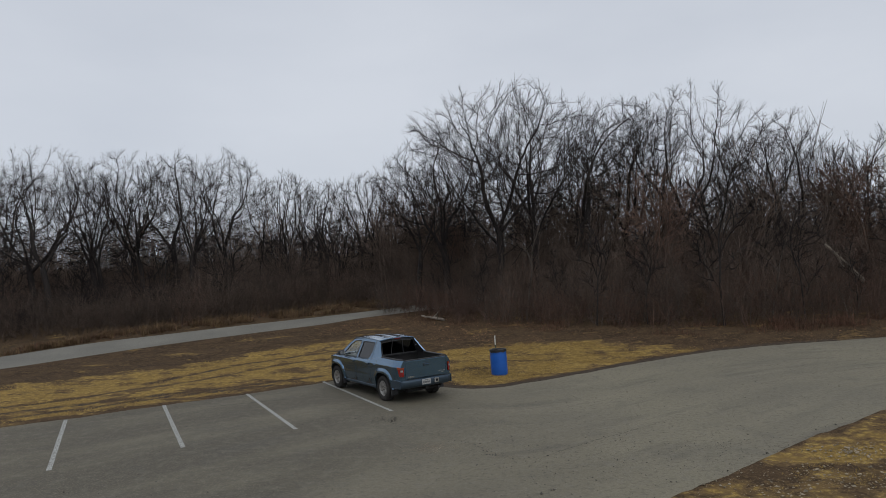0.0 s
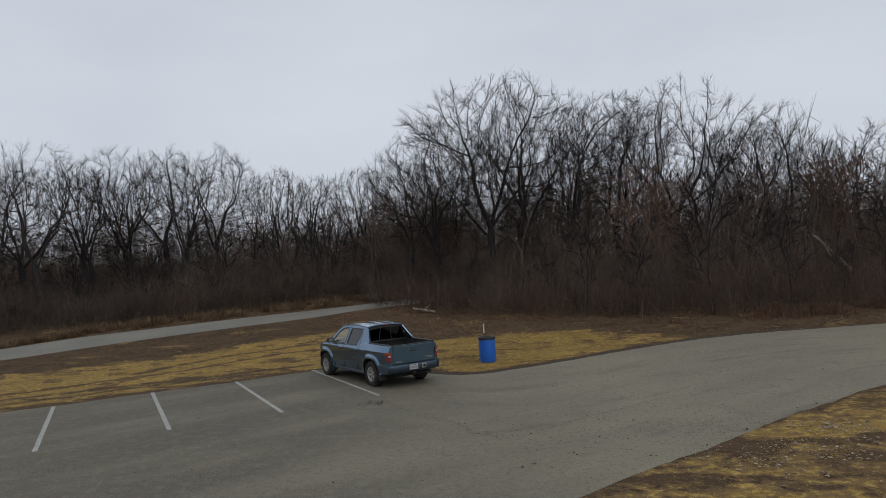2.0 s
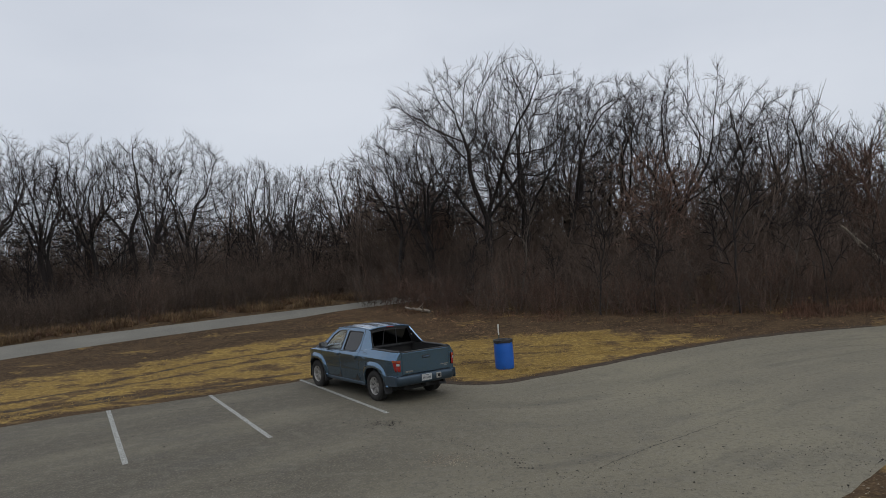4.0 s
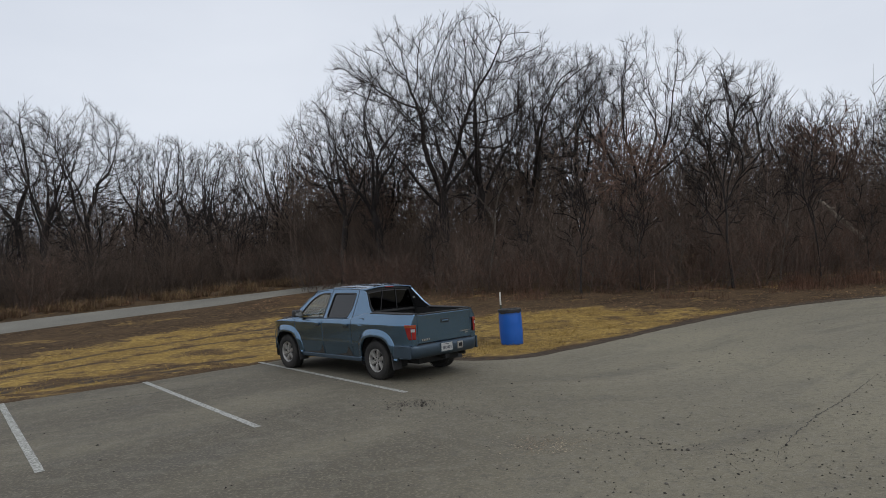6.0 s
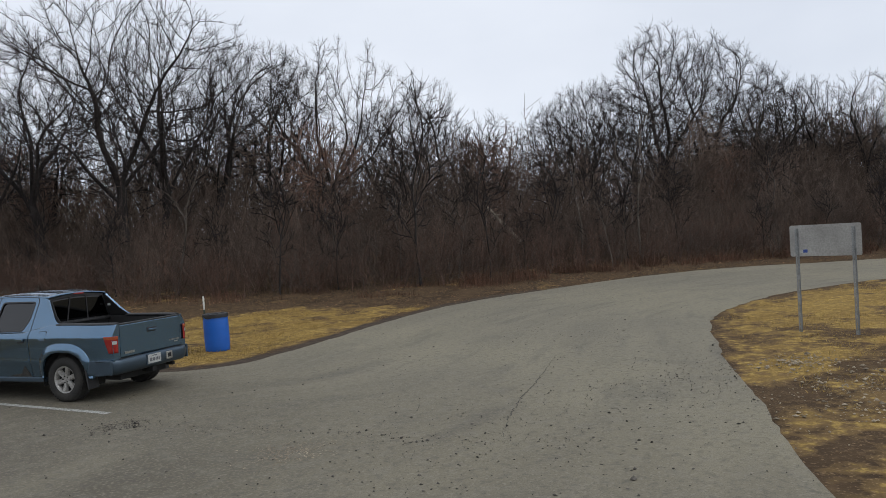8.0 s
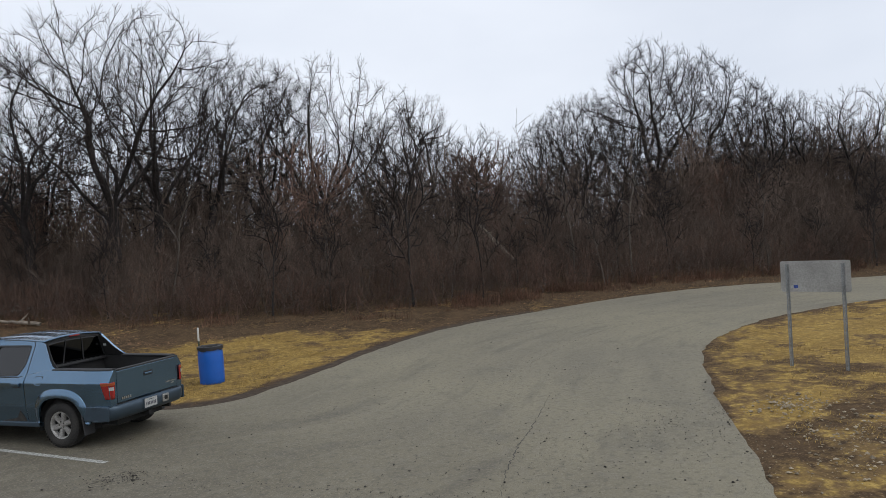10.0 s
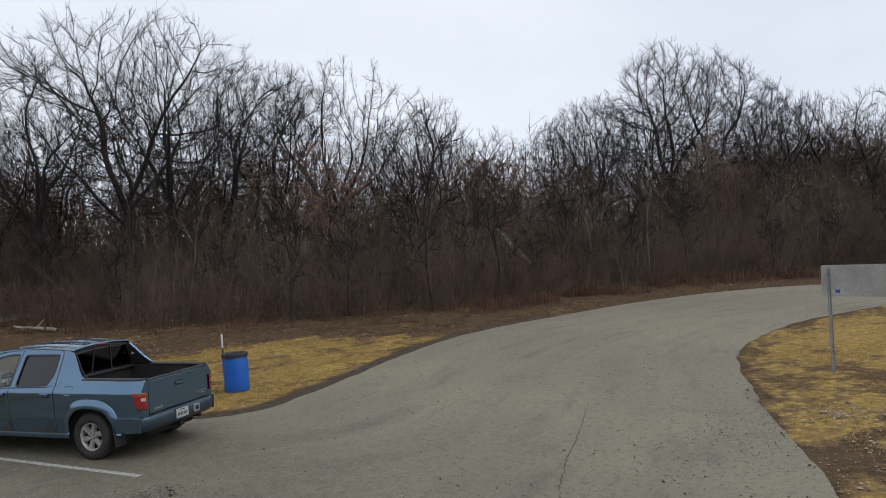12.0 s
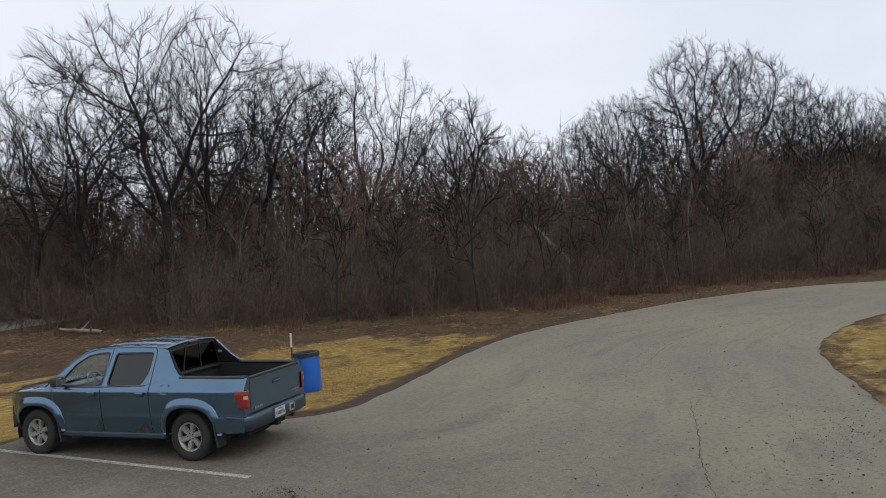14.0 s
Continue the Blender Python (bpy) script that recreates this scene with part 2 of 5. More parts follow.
LAWN = np.array([(-34, 4.0), (-24, 11.2), (-14.2, 18.2), (-10.5, 20.8), (-6.0, 24.0), (-1.7, 22.6), (0, 28.5), (-4.2, 32.5), (-7.0, 35.0), (-9.3, 34.8), (-11.9, 33.0), (-14.5, 29.8), (-17.3, 27.8), (-20.1, 26.2), (-27, 21.5), (-38, 13)])
BARREL_LAWN = np.array([(-2.5, 23.5), (0.2, 21.8), (2.8, 23.2), (6.6, 25.9), (9.0, 27.2), (9.6, 28.2), (7.6, 29.4), (5.2, 31.2), (2.4, 31.9), (-1, 31.5), (-4, 30)])
ISLAND = np.array(near_line[150:][::2] + [(64, -30), (-30, -40)])


def straw_and_dirt(p):
    """For points p (n x 2): how much straw-coloured turf, and how much bare dark dirt, the ground carries."""
    lawn = inside(LAWN, p) * 1.0
    soft = np.clip(distance_to(resample([*map(tuple, LAWN), tuple(LAWN[0])], 160), p) / 1.2, 0, 1)
    straw = lawn * (0.35 + 0.55 * soft)
    soft = np.clip(distance_to(resample([*map(tuple, BARREL_LAWN), tuple(BARREL_LAWN[0])], 120), p) / 1.0, 0, 1)
    straw = np.maximum(straw, inside(BARREL_LAWN, p) * (0.3 + 0.6 * soft))
    for cx, cy, rx, ry in ((-15.8, 33.6, 1.5, 0.5), (-18.6, 31.2, 1.2, 0.5), (-11.8, 37.0, 1.2, 0.4)):
        straw = np.maximum(straw, 0.7 * np.exp(-(((p[:, 0] - cx) / rx) ** 2 + ((p[:, 1] - cy) / ry) ** 2)))
    off_near = distance_to(near_line, p)
    island = inside(ISLAND, p)
    straw = np.maximum(straw, island * np.clip(0.58 + off_near * 0.22, 0, 0.95))
    worn = np.exp(-(((p[:, 0] - 7.4) / 4.2) ** 2 + ((p[:, 1] - 11.0) / 2.8) ** 2))
    straw *= 1 - 0.55 * worn * island
    off_far = distance_to(far_line, p)
    dirt = np.exp(-(off_far / 0.45) ** 2) * (p[:, 0] > -2.2) * (p[:, 0] < 14)
    dirt = np.maximum(dirt, 0.5 * np.exp(-(off_far / 0.3) ** 2))
    # two tyre tracks that curve over the lawn
    for track in (RUT_A, RUT_B, RUT_C, RUT_D):
        dirt = np.maximum(dirt, 0.72 * np.exp(-(distance_to(track, p) / 0.20) ** 2) * lawn)
    return straw * (1 - dirt), dirt


RUT_A = resample([(-30, 10.5), (-20, 17.5), (-14, 21.4), (-10, 23.6), (-6.5, 25.6)], 160)
RUT_B = resample([(-30, 12.4), (-20, 19.2), (-14.5, 22.8), (-11.5, 25.6), (-9, 29.2), (-5, 30.8), (-1, 31)], 200)
RUT_C = resample([(-30, 8.8), (-20, 16.0), (-15, 19.6), (-11.5, 22.2), (-8, 24.0)], 160)
RUT_D = resample([(-13.2, 25.6), (-10.6, 30.2), (-6.5, 32.2), (-2, 32.4)], 120)


def ground_sheet():
    xs = sorted({*np.arange(-60, -30.1, 1.0).tolist(), *np.arange(-30, 34, 0.4).tolist(), *np.arange(34, 70.1, 1.0).tolist(), *[-4000, -2000, -900, -450, -250, -160, -110, -80, 85, 110, 160, 250, 450, 900, 2000, 4000]})
    ys = sorted({*np.arange(-30, 7.9, 1.0).tolist(), *np.arange(8, 40, 0.4).tolist(), *np.arange(40, 70.1, 0.8).tolist(), *np.arange(74, 180, 6.0).tolist(), *[-4000, -2000, -900, -400, -200, -100, -60, 200, 260, 400, 900, 2000, 4000]})
    p = np.array([(x, y) for y in ys for x in xs])
    paved = np.zeros(len(p), bool)
    straw, dirt, off = np.zeros(len(p)), np.zeros(len(p)), np.full(len(p), 99.0)
    kerb = far_line + near_line + trail_far_line + trail_near_line
    near = (p[:, 0] > -60) & (p[:, 0] < 70) & (p[:, 1] > -30) & (p[:, 1] < 60)
    for block in np.array_split(np.nonzero(near)[0], 60):
        paved[block] = inside(PAVED, p[block]) | inside(TRAIL_RING, p[block])
        straw[block], dirt[block] = straw_and_dirt(p[block])
        off[block] = distance_to(kerb, p[block])
    verts = []
    for (x, y), hard, d, o in zip(p, paved, dirt, off):
        rough = 0.05 * noise.noise((x * 0.35, y * 0.35, 0)) + 0.03 * noise.noise((x * 1.1, y * 1.1, 4)) - 0.03 * d
        verts.append((x, y, height(x, y) + ((-0.02 if o < 0.9 else -0.06) if hard else -0.010 if o < 0.7 else min(rough, 0.03))))
    w = len(xs)
    faces = [(j * w + i, j * w + i + 1, (j + 1) * w + i + 1, (j + 1) * w + i) for j in range(len(ys) - 1) for i in range(w - 1)]
    ob = mesh_object("ground", verts, faces, turf_material(), smooth=True)
    for name, values in (("straw", straw), ("dirt", dirt)):
        ob.data.attributes.new(name, "FLOAT", "POINT").data.foreach_set("value", values.astype(np.float32))
    tagged(ob, "straw-coloured dormant turf, bare dirt and brown leaf litter", "ground", kind="structure")


def turf_material():
    """Litter, dormant turf and bare dirt, mixed by where each grows and broken up by noise."""
    m = bpy.data.materials.new("turf")
    m.use_nodes = True
    nt = m.node_tree
    n, l = nt.nodes, nt.links
    b = n["Principled BSDF"]
    b.inputs["Roughness"].default_value, b.inputs["Specular IOR Level"].default_value = 1.0, 0.1
    co = n.new("ShaderNodeTexCoord")

    def noisy(scale, detail=4.0, stretch=(1, 1, 1), turn=0.0):
        mp = n.new("ShaderNodeMapping")
        mp.inputs["Scale"].default_value = stretch
        mp.inputs["Rotation"].default_value = (0, 0, turn)
        l.new(co.outputs["Object"], mp.inputs[0])
        t = n.new("ShaderNodeTexNoise")
        t.inputs["Scale"].default_value, t.inputs["Detail"].default_value = scale, detail
        l.new(mp.outputs[0], t.inputs["Vector"])
        return t.outputs["Fac"]

    def ranged(value, lo, hi, to_lo=0.0, to_hi=1.0):
        r = n.new("ShaderNodeMapRange")
        for k, x in (("From Min", lo), ("From Max", hi), ("To Min", to_lo), ("To Max", to_hi)):
            r.inputs[k].default_value = x
        l.new(value, r.inputs["Value"])
        return r.outputs[0]

    def math2(op, a, c):
        q = n.new("ShaderNodeMath")
        q.operation = op
        for i, v in enumerate((a, c)):
            if isinstance(v, float):
                q.inputs[i].default_value = v
            else:
                l.new(v, q.inputs[i])
        return q.outputs[0]

    def mixed(f, a, c):
        q = n.new("ShaderNodeMix")
        q.data_type = "RGBA"
        l.new(f, q.inputs["Factor"])
        for k, v in (("A", a), ("B", c)):
            if isinstance(v, tuple):
                q.inputs[k].default_value = (*v, 1)
            else:
                l.new(v, q.inputs[k])
        return q.outputs["Result"]

    big, mid, small, grain = noisy(0.22), noisy(0.9, 5.0), noisy(5.0, 5.0), noisy(26.0, 3.0)
    streak = noisy(0.8, 4.0, (0.35, 1.6, 1), radians(-35))
    litter = mixed(ranged(mid, 0.35, 0.65), (0.084, 0.055, 0.031), (0.046, 0.031, 0.019))
    litter = mixed(ranged(small, 0.52, 0.72), litter, (0.122, 0.080, 0.044))
    litter = mixed(ranged(grain, 0.58, 0.70), litter, (0.19, 0.128, 0.076))
    turf = mixed(ranged(streak, 0.35, 0.62), (0.385, 0.256, 0.072), (0.225, 0.142, 0.048))
    turf = mixed(ranged(small, 0.45, 0.75), turf, (0.45, 0.315, 0.10))
    turf = mixed(ranged(grain, 0.3, 0.50), (0.17, 0.113, 0.042), turf)
    turf = mixed(ranged(noisy(9.0, 4.0), 0.33, 0.52), (0.20, 0.132, 0.046), turf)
    soil = mixed(ranged(small, 0.35, 0.65), (0.085, 0.066, 0.050), (0.055, 0.042, 0.033))
    at = {}
    for k in ("straw", "dirt"):
        q = n.new("ShaderNodeAttribute")
        q.attribute_name = k
        at[k] = q.outputs["Fac"]
    rough = math2("ADD", math2("MULTIPLY", ranged(mid, 0.3, 0.7, -0.5, 0.5), 0.75), math2("MULTIPLY", ranged(small, 0.3, 0.7, -0.5, 0.5), 0.55))
    wet = math2("ADD", rough, math2("MULTIPLY", ranged(streak, 0.35, 0.65, -0.5, 0.5), 0.45))
    f = ranged(math2("ADD", math2("ADD", at["straw"], ranged(big, 0.3, 0.7, -0.28, 0.08)), math2("MULTIPLY", wet, 1.2)), 0.16, 0.90)
    thatch = mixed(ranged(small, 0.35, 0.65), (0.185, 0.120, 0.052), (0.110, 0.072, 0.036))
    thatch = mixed(ranged(grain, 0.55, 0.72), thatch, (0.27, 0.185, 0.095))
    colour = mixed(ranged(f, 0.52, 0.86), mixed(ranged(f, 0.08, 0.45), litter, thatch), turf)
    g = ranged(math2("ADD", at["dirt"], math2("MULTIPLY", rough, 0.6)), 0.35, 0.65)
    colour = mixed(g, colour, soil)
    l.new(colour, b.inputs["Base Color"])
    bp = n.new("ShaderNodeBump")
    bp.inputs["Strength"].default_value, bp.inputs["Distance"].default_value = 0.8, 0.04
    l.new(math2("ADD", small, math2("MULTIPLY", grain, 0.6)), bp.inputs["Height"])
    l.new(bp.outputs[0], b.inputs["Normal"])
    return m


ground_sheet()
sheet_between("road", FAR_EDGE, NEAR_EDGE, 400, 24, ASPHALT, 0.004, 0.07, "worn grey asphalt car park and road", "road")
sheet_between("pavement", TRAIL_FAR, TRAIL_NEAR, 120, 6, TRAIL, 0.012, 0.05, "pale concrete trail along the wood", "path")


def parking_line(far, near, width=0.11):
    a, b = Vector((*far, 0)), Vector((*near, 0))
    way = (b - a).normalized()
    side = Vector((-way.y, way.x, 0)) * width / 2
    verts, count = [], 40
    for i in range(count + 1):
        c = a.lerp(b, i / count)
        for s in (-1, 1):
            q = c + side * s * (1 + 0.12 * noise.noise((i * 0.9, s * 4, far[0])))
            verts.append((q.x, q.y, 0.0085 + height(q.x, q.y)))
    faces = [(2 * i, 2 * i + 1, 2 * i + 3, 2 * i + 2) for i in range(count)]
    ob = mesh_object("parking_line", verts, faces, LINE)
    tagged(ob, "worn white painted parking line on the asphalt", "road marking", "parking lines")


for ends in (((-12.6, 19.1), (-9.61, 13.92)), ((-10.41, 20.85), (-7.29, 15.57)), ((-8.2, 22.36), (-4.93, 17.1)), ((-6.03, 24.31), (-2.64, 18.94))):
    parking_line(*ends)


# ---- trees ----
def tubes(branches):
    """Verts and faces of tapered tubes round polylines: branches are (points, radii, sides)."""
    groups = {}
    for pts, rad, sides in branches:
        groups.setdefault((len(pts), sides), []).append((pts, rad))
    all_v, all_f, base = [], [], 0
    for (n, sides), items in groups.items():
        p = np.array([i[0] for i in items], float)
        r = np.array([i[1] for i in items], float)
        t = np.gradient(p, axis=1)
        t /= np.linalg.norm(t, axis=2, keepdims=True) + 1e-9
        ref = np.where(np.abs(t[..., 2:3]) > 0.9, np.array([1.0, 0, 0]), np.array([0, 0, 1.0]))
        u = np.cross(t, ref)
        u /= np.linalg.norm(u, axis=2, keepdims=True) + 1e-9
        v = np.cross(t, u)
        a = np.arange(sides) * 2 * np.pi / sides
        ring = p[:, :, None] + r[:, :, None, None] * (np.cos(a)[None, None, :, None] * u[:, :, None] + np.sin(a)[None, None, :, None] * v[:, :, None])
        all_v.append(ring.reshape(-1, 3))
        k = np.arange(sides)
        one = np.stack([k, (k + 1) % sides, (k + 1) % sides + sides, k + sides], 1)
        seg = (one[None] + (np.arange(n - 1) * sides)[:, None, None]).reshape(-1, 4)
        full = (seg[None] + (np.arange(len(items)) * n * sides)[:, None, None]).reshape(-1, 4) + base
        all_f.append(full)
        base += len(items) * n * sides
    return np.concatenate(all_v), np.concatenate(all_f)


def tube_mesh(name, branches, mat):
    v, f = tubes(branches)
    me = bpy.data.meshes.new(name)
    me.vertices.add(len(v))
    me.vertices.foreach_set("co", v.astype(np.float32).ravel())
    me.loops.add(f.size)
    me.loops.foreach_set("vertex_index", f.astype(np.int32).ravel())
    me.polygons.add(len(f))
    me.polygons.foreach_set("loop_start", np.arange(0, f.size, 4, dtype=np.int32))
    me.update(calc_edges=True)
    me.materials.append(mat)
    me.shade_smooth()
    return me


def unit(v):
    return v / (np.linalg.norm(v) + 1e-9)


def unit_rows(v):
    return v / (np.linalg.norm(v, axis=1, keepdims=True) + 1e-9)


def shoot(rng, p, d, length, r0, r1, n, wander, lift, room=None):
    pts, rad = [p], [r0]
    for i in range(n):
        d = unit(d + rng.normal(0, wander, 3) + np.array([0, 0, lift]))
        step = length / n
        if room is not None and i and (((p + d * step - room[0]) / room[1]) ** 2).sum() > 1.0:
            d = unit(d + np.array([0, 0, 0.15]) + rng.normal(0, 0.12, 3))
            step *= 0.4
        p = p + d * step
        pts.append(p)
        rad.append(r0 + (r1 - r0) * (i + 1) / n)
    return np.array(pts), np.array(rad), d


def aside(rng, d, angle):
    """A direction at about the angle (radians) from d, to a chance side."""
    s = unit(np.cross(d, rng.normal(0, 1, 3)))
    return unit(d * math.cos(angle) + s * math.sin(angle))


def along(pts, u):
    k = min(int(u * (len(pts) - 1)), len(pts) - 2)
    f = u * (len(pts) - 1) - k
    return pts[k] * (1 - f) + pts[k + 1] * f, unit(pts[k + 1] - pts[k])


def grow_tree(seed, tall, fork=0.35, limbs=5, spread=0.9, lean=(0, 0), wide=0.40, low=0.30, second=9, third=6, twigs=4, stems=1, fine=0.0088, stout=0.0165, joints=2):
    """A bare tree: trunk and limbs as one list of branches, the fine crown as another. It fills an egg-shaped room and is tall metres high."""
    rng = np.random.default_rng(seed)
    wood, crown = [], []
    middle = np.array([lean[0] * tall * 0.55, lean[1] * tall * 0.55, tall * (1 + low) / 2])
    room = np.array([wide * tall, wide * tall, tall * (1 - low) / 2 * 1.04])

    def outside(p):
        return (((p - middle) / room) ** 2).sum() > 1.0

    for stem in range(stems):
        up = unit(np.array([lean[0], lean[1], 1.0]) + (rng.normal(0, 0.2, 3) if stems > 1 else 0))
        girth = tall * stout / (1 + 0.22 * (stems - 1))
        foot = np.array([rng.normal(0, 0.3), rng.normal(0, 0.3), -0.2]) if stems > 1 else np.array([0, 0, -0.2])
        tp, tr, td = shoot(rng, foot, up, tall * fork, girth, girth * 0.75, 6, 0.05, 0.03)
        tr[0] *= 1.45
        wood.append((tp, tr, 8))
        lp, lr, _ = shoot(rng, tp[-1], aside(rng, td, 0.12), tall * (0.92 - fork), girth * 0.72, 0.02, 9, 0.13, 0.06, (middle, room))
        wood.append((lp, lr, 7))
        lead = [(lp, lr)]
        for i in range(limbs):
            u = 0.0 if i < limbs // 2 else rng.uniform(0.05, 0.6)
            q, qd = along(lp, u)
            gr = girth * rng.uniform(0.40, 0.64) * (1 - 0.6 * u)
            ang = rng.uniform(0.35, spread)
            long = tall * (1 - fork) * rng.uniform(0.62, 0.92) * (1 - 0.45 * u)
            mp, mr, _ = shoot(rng, q, aside(rng, unit(qd + np.array([0, 0, 0.6])), ang), long, gr, 0.016, 10, 0.19, 0.05, (middle, room))
            wood.append((mp, mr, 6))
            lead.append((mp, mr))
        for _ in range(3):
            q, qd = along(tp, rng.uniform(0.35, 0.95))
            mp, mr, _ = shoot(rng, q, aside(rng, qd, rng.uniform(0.8, 1.3)), tall * rng.uniform(0.16, 0.32), girth * 0.24, 0.014, 7, 0.2, 0.02, (middle, room))
            wood.append((mp, mr, 5))
            lead.append((mp, mr))
        for mp, mr in lead:
            long = np.linalg.norm(np.diff(mp, axis=0), axis=1).sum()
            for _ in range(second):
                u = min(rng.uniform(0.12, 1.0) ** 0.85, 0.985)
                a, ad = along(mp, u)
                if outside(a):
                    continue
                gr = float(np.interp(u * (len(mr) - 1), np.arange(len(mr)), mr))
                n2 = (0.8 + long * rng.uniform(0.2, 0.42)) * (1.15 - 0.5 * u)
                sp, sr, _ = shoot(rng, a, aside(rng, ad, rng.uniform(0.5, 1.1)), n2, max(gr * 0.52, 0.022), 0.014, 6, 0.24, 0.03, (middle, room))
                (wood if n2 > 2.4 else crown).append((sp, sr, 4))
                for _ in range(third):
                    b, bd = along(sp, min(rng.uniform(0.12, 1.0), 0.985))
                    if outside(b):
                        continue
                    n3 = rng.uniform(0.6, 1.5) * tall / 14
                    cp, cr, _ = shoot(rng, b, aside(rng, bd, rng.uniform(0.4, 1.0)), n3, fine * 1.5, fine * 0.9, joints + 1, 0.25, 0.03, (middle, room * 1.04))
                    crown.append((cp, cr, 3))
                    for _ in range(twigs):
                        c, cd = along(cp, rng.uniform(0.15, 0.985))
                        wp, wr, _ = shoot(rng, c, aside(rng, cd, rng.uniform(0.35, 0.9)), rng.uniform(0.3, 0.8), fine, fine * 0.55, joints, 0.2, 0.05)
                        crown.append((wp, wr, 3))
    top = max(p[:, 2].max() for p, _, _ in crown)
    k = tall / top
    return [(p * k, r, n) for p, r, n in wood], [(p * k, r, n) for p, r, n in crown]


def crown_room(rng, count, tall, low, wide, lean):
    """Chance points in a domed crown, broken into boughs with gaps between them."""
    out, off = [], rng.uniform(0, 50)
    swell = rng.uniform(0, 6.28, 3)
    while len(out) < count:
        s, a, q = rng.uniform(0.0, 1.0), rng.uniform(0, 6.28), rng.uniform(0, 1) ** 0.42
        r = 0.42 + 0.58 * math.sin(1.571 * s / 0.58) if s < 0.58 else math.sqrt(max(0.0, 1 - ((s - 0.58) / 0.42) ** 2))
        if rng.uniform(0, 1) > r * r + 0.1:
            continue
        r *= 1 + 0.13 * math.sin(2 * a + swell[0]) + 0.10 * math.sin(3 * a + 5 * s + swell[1])
        h = tall * (low + (1 - low) * s * (1 - 0.07 * (1 + math.sin(2 * a + swell[2])) * q))
        x, y = wide * tall * r * q * math.cos(a), wide * tall * r * q * math.sin(a)
        if noise.noise((x * 0.42 + off, y * 0.42, h * 0.42)) < -0.20:
            continue
        out.append((x + lean[0] * h, y + lean[1] * h, h))
    return np.array(out)


def colonise(rng, pos, par, way, targets, step, reach, kill, up, most=5200):
    """Lets the branch ends grow towards the targets, each node towards those that it is nearest to, until all are reached."""
    pos, par, way = list(pos), list(par), list(way)
    kids = [0] * len(pos)
    for p in par:
        if p >= 0:
            kids[p] += 1
    P = np.array(pos)
    d2 = ((targets[:, None] - P[None]) ** 2).sum(2)
    near, best = d2.argmin(1), d2.min(1)
    live = np.ones(len(targets), bool)
    for _ in range(110):
        act = live & (best < reach * reach)
        if not act.any() or len(pos) > most:
            break
        i_near, at = np.unique(near[act], return_inverse=True)
        v = targets[act] - np.array([pos[i] for i in i_near])[at]
        v /= np.linalg.norm(v, axis=1, keepdims=True) + 1e-9
        pull = np.zeros((len(i_near), 3))
        np.add.at(pull, at, v)
        stray = rng.normal(0, 0.13, pull.shape)
        fresh = []
        for i, v, bend in zip(i_near.tolist(), pull, stray):
            if kids[i] >= 3:
                continue
            d = unit(unit(v) + 0.45 * way[i] + np.array([0, 0, up]) + bend)
            pos.append(pos[i] + d * step)
            par.append(i)
            way.append(d)
            kids.append(0)
            kids[i] += 1
            fresh.append(len(pos) - 1)
        if not fresh:
            break
        d2 = ((targets[:, None] - np.array([pos[i] for i in fresh])[None]) ** 2).sum(2)
        k, m = d2.argmin(1), d2.min(1)
        closer = m < best
        near[closer], best[closer] = np.array(fresh)[k[closer]], m[closer]
        live &= best > kill * kill
    return np.array(pos), np.array(par), np.array(way)


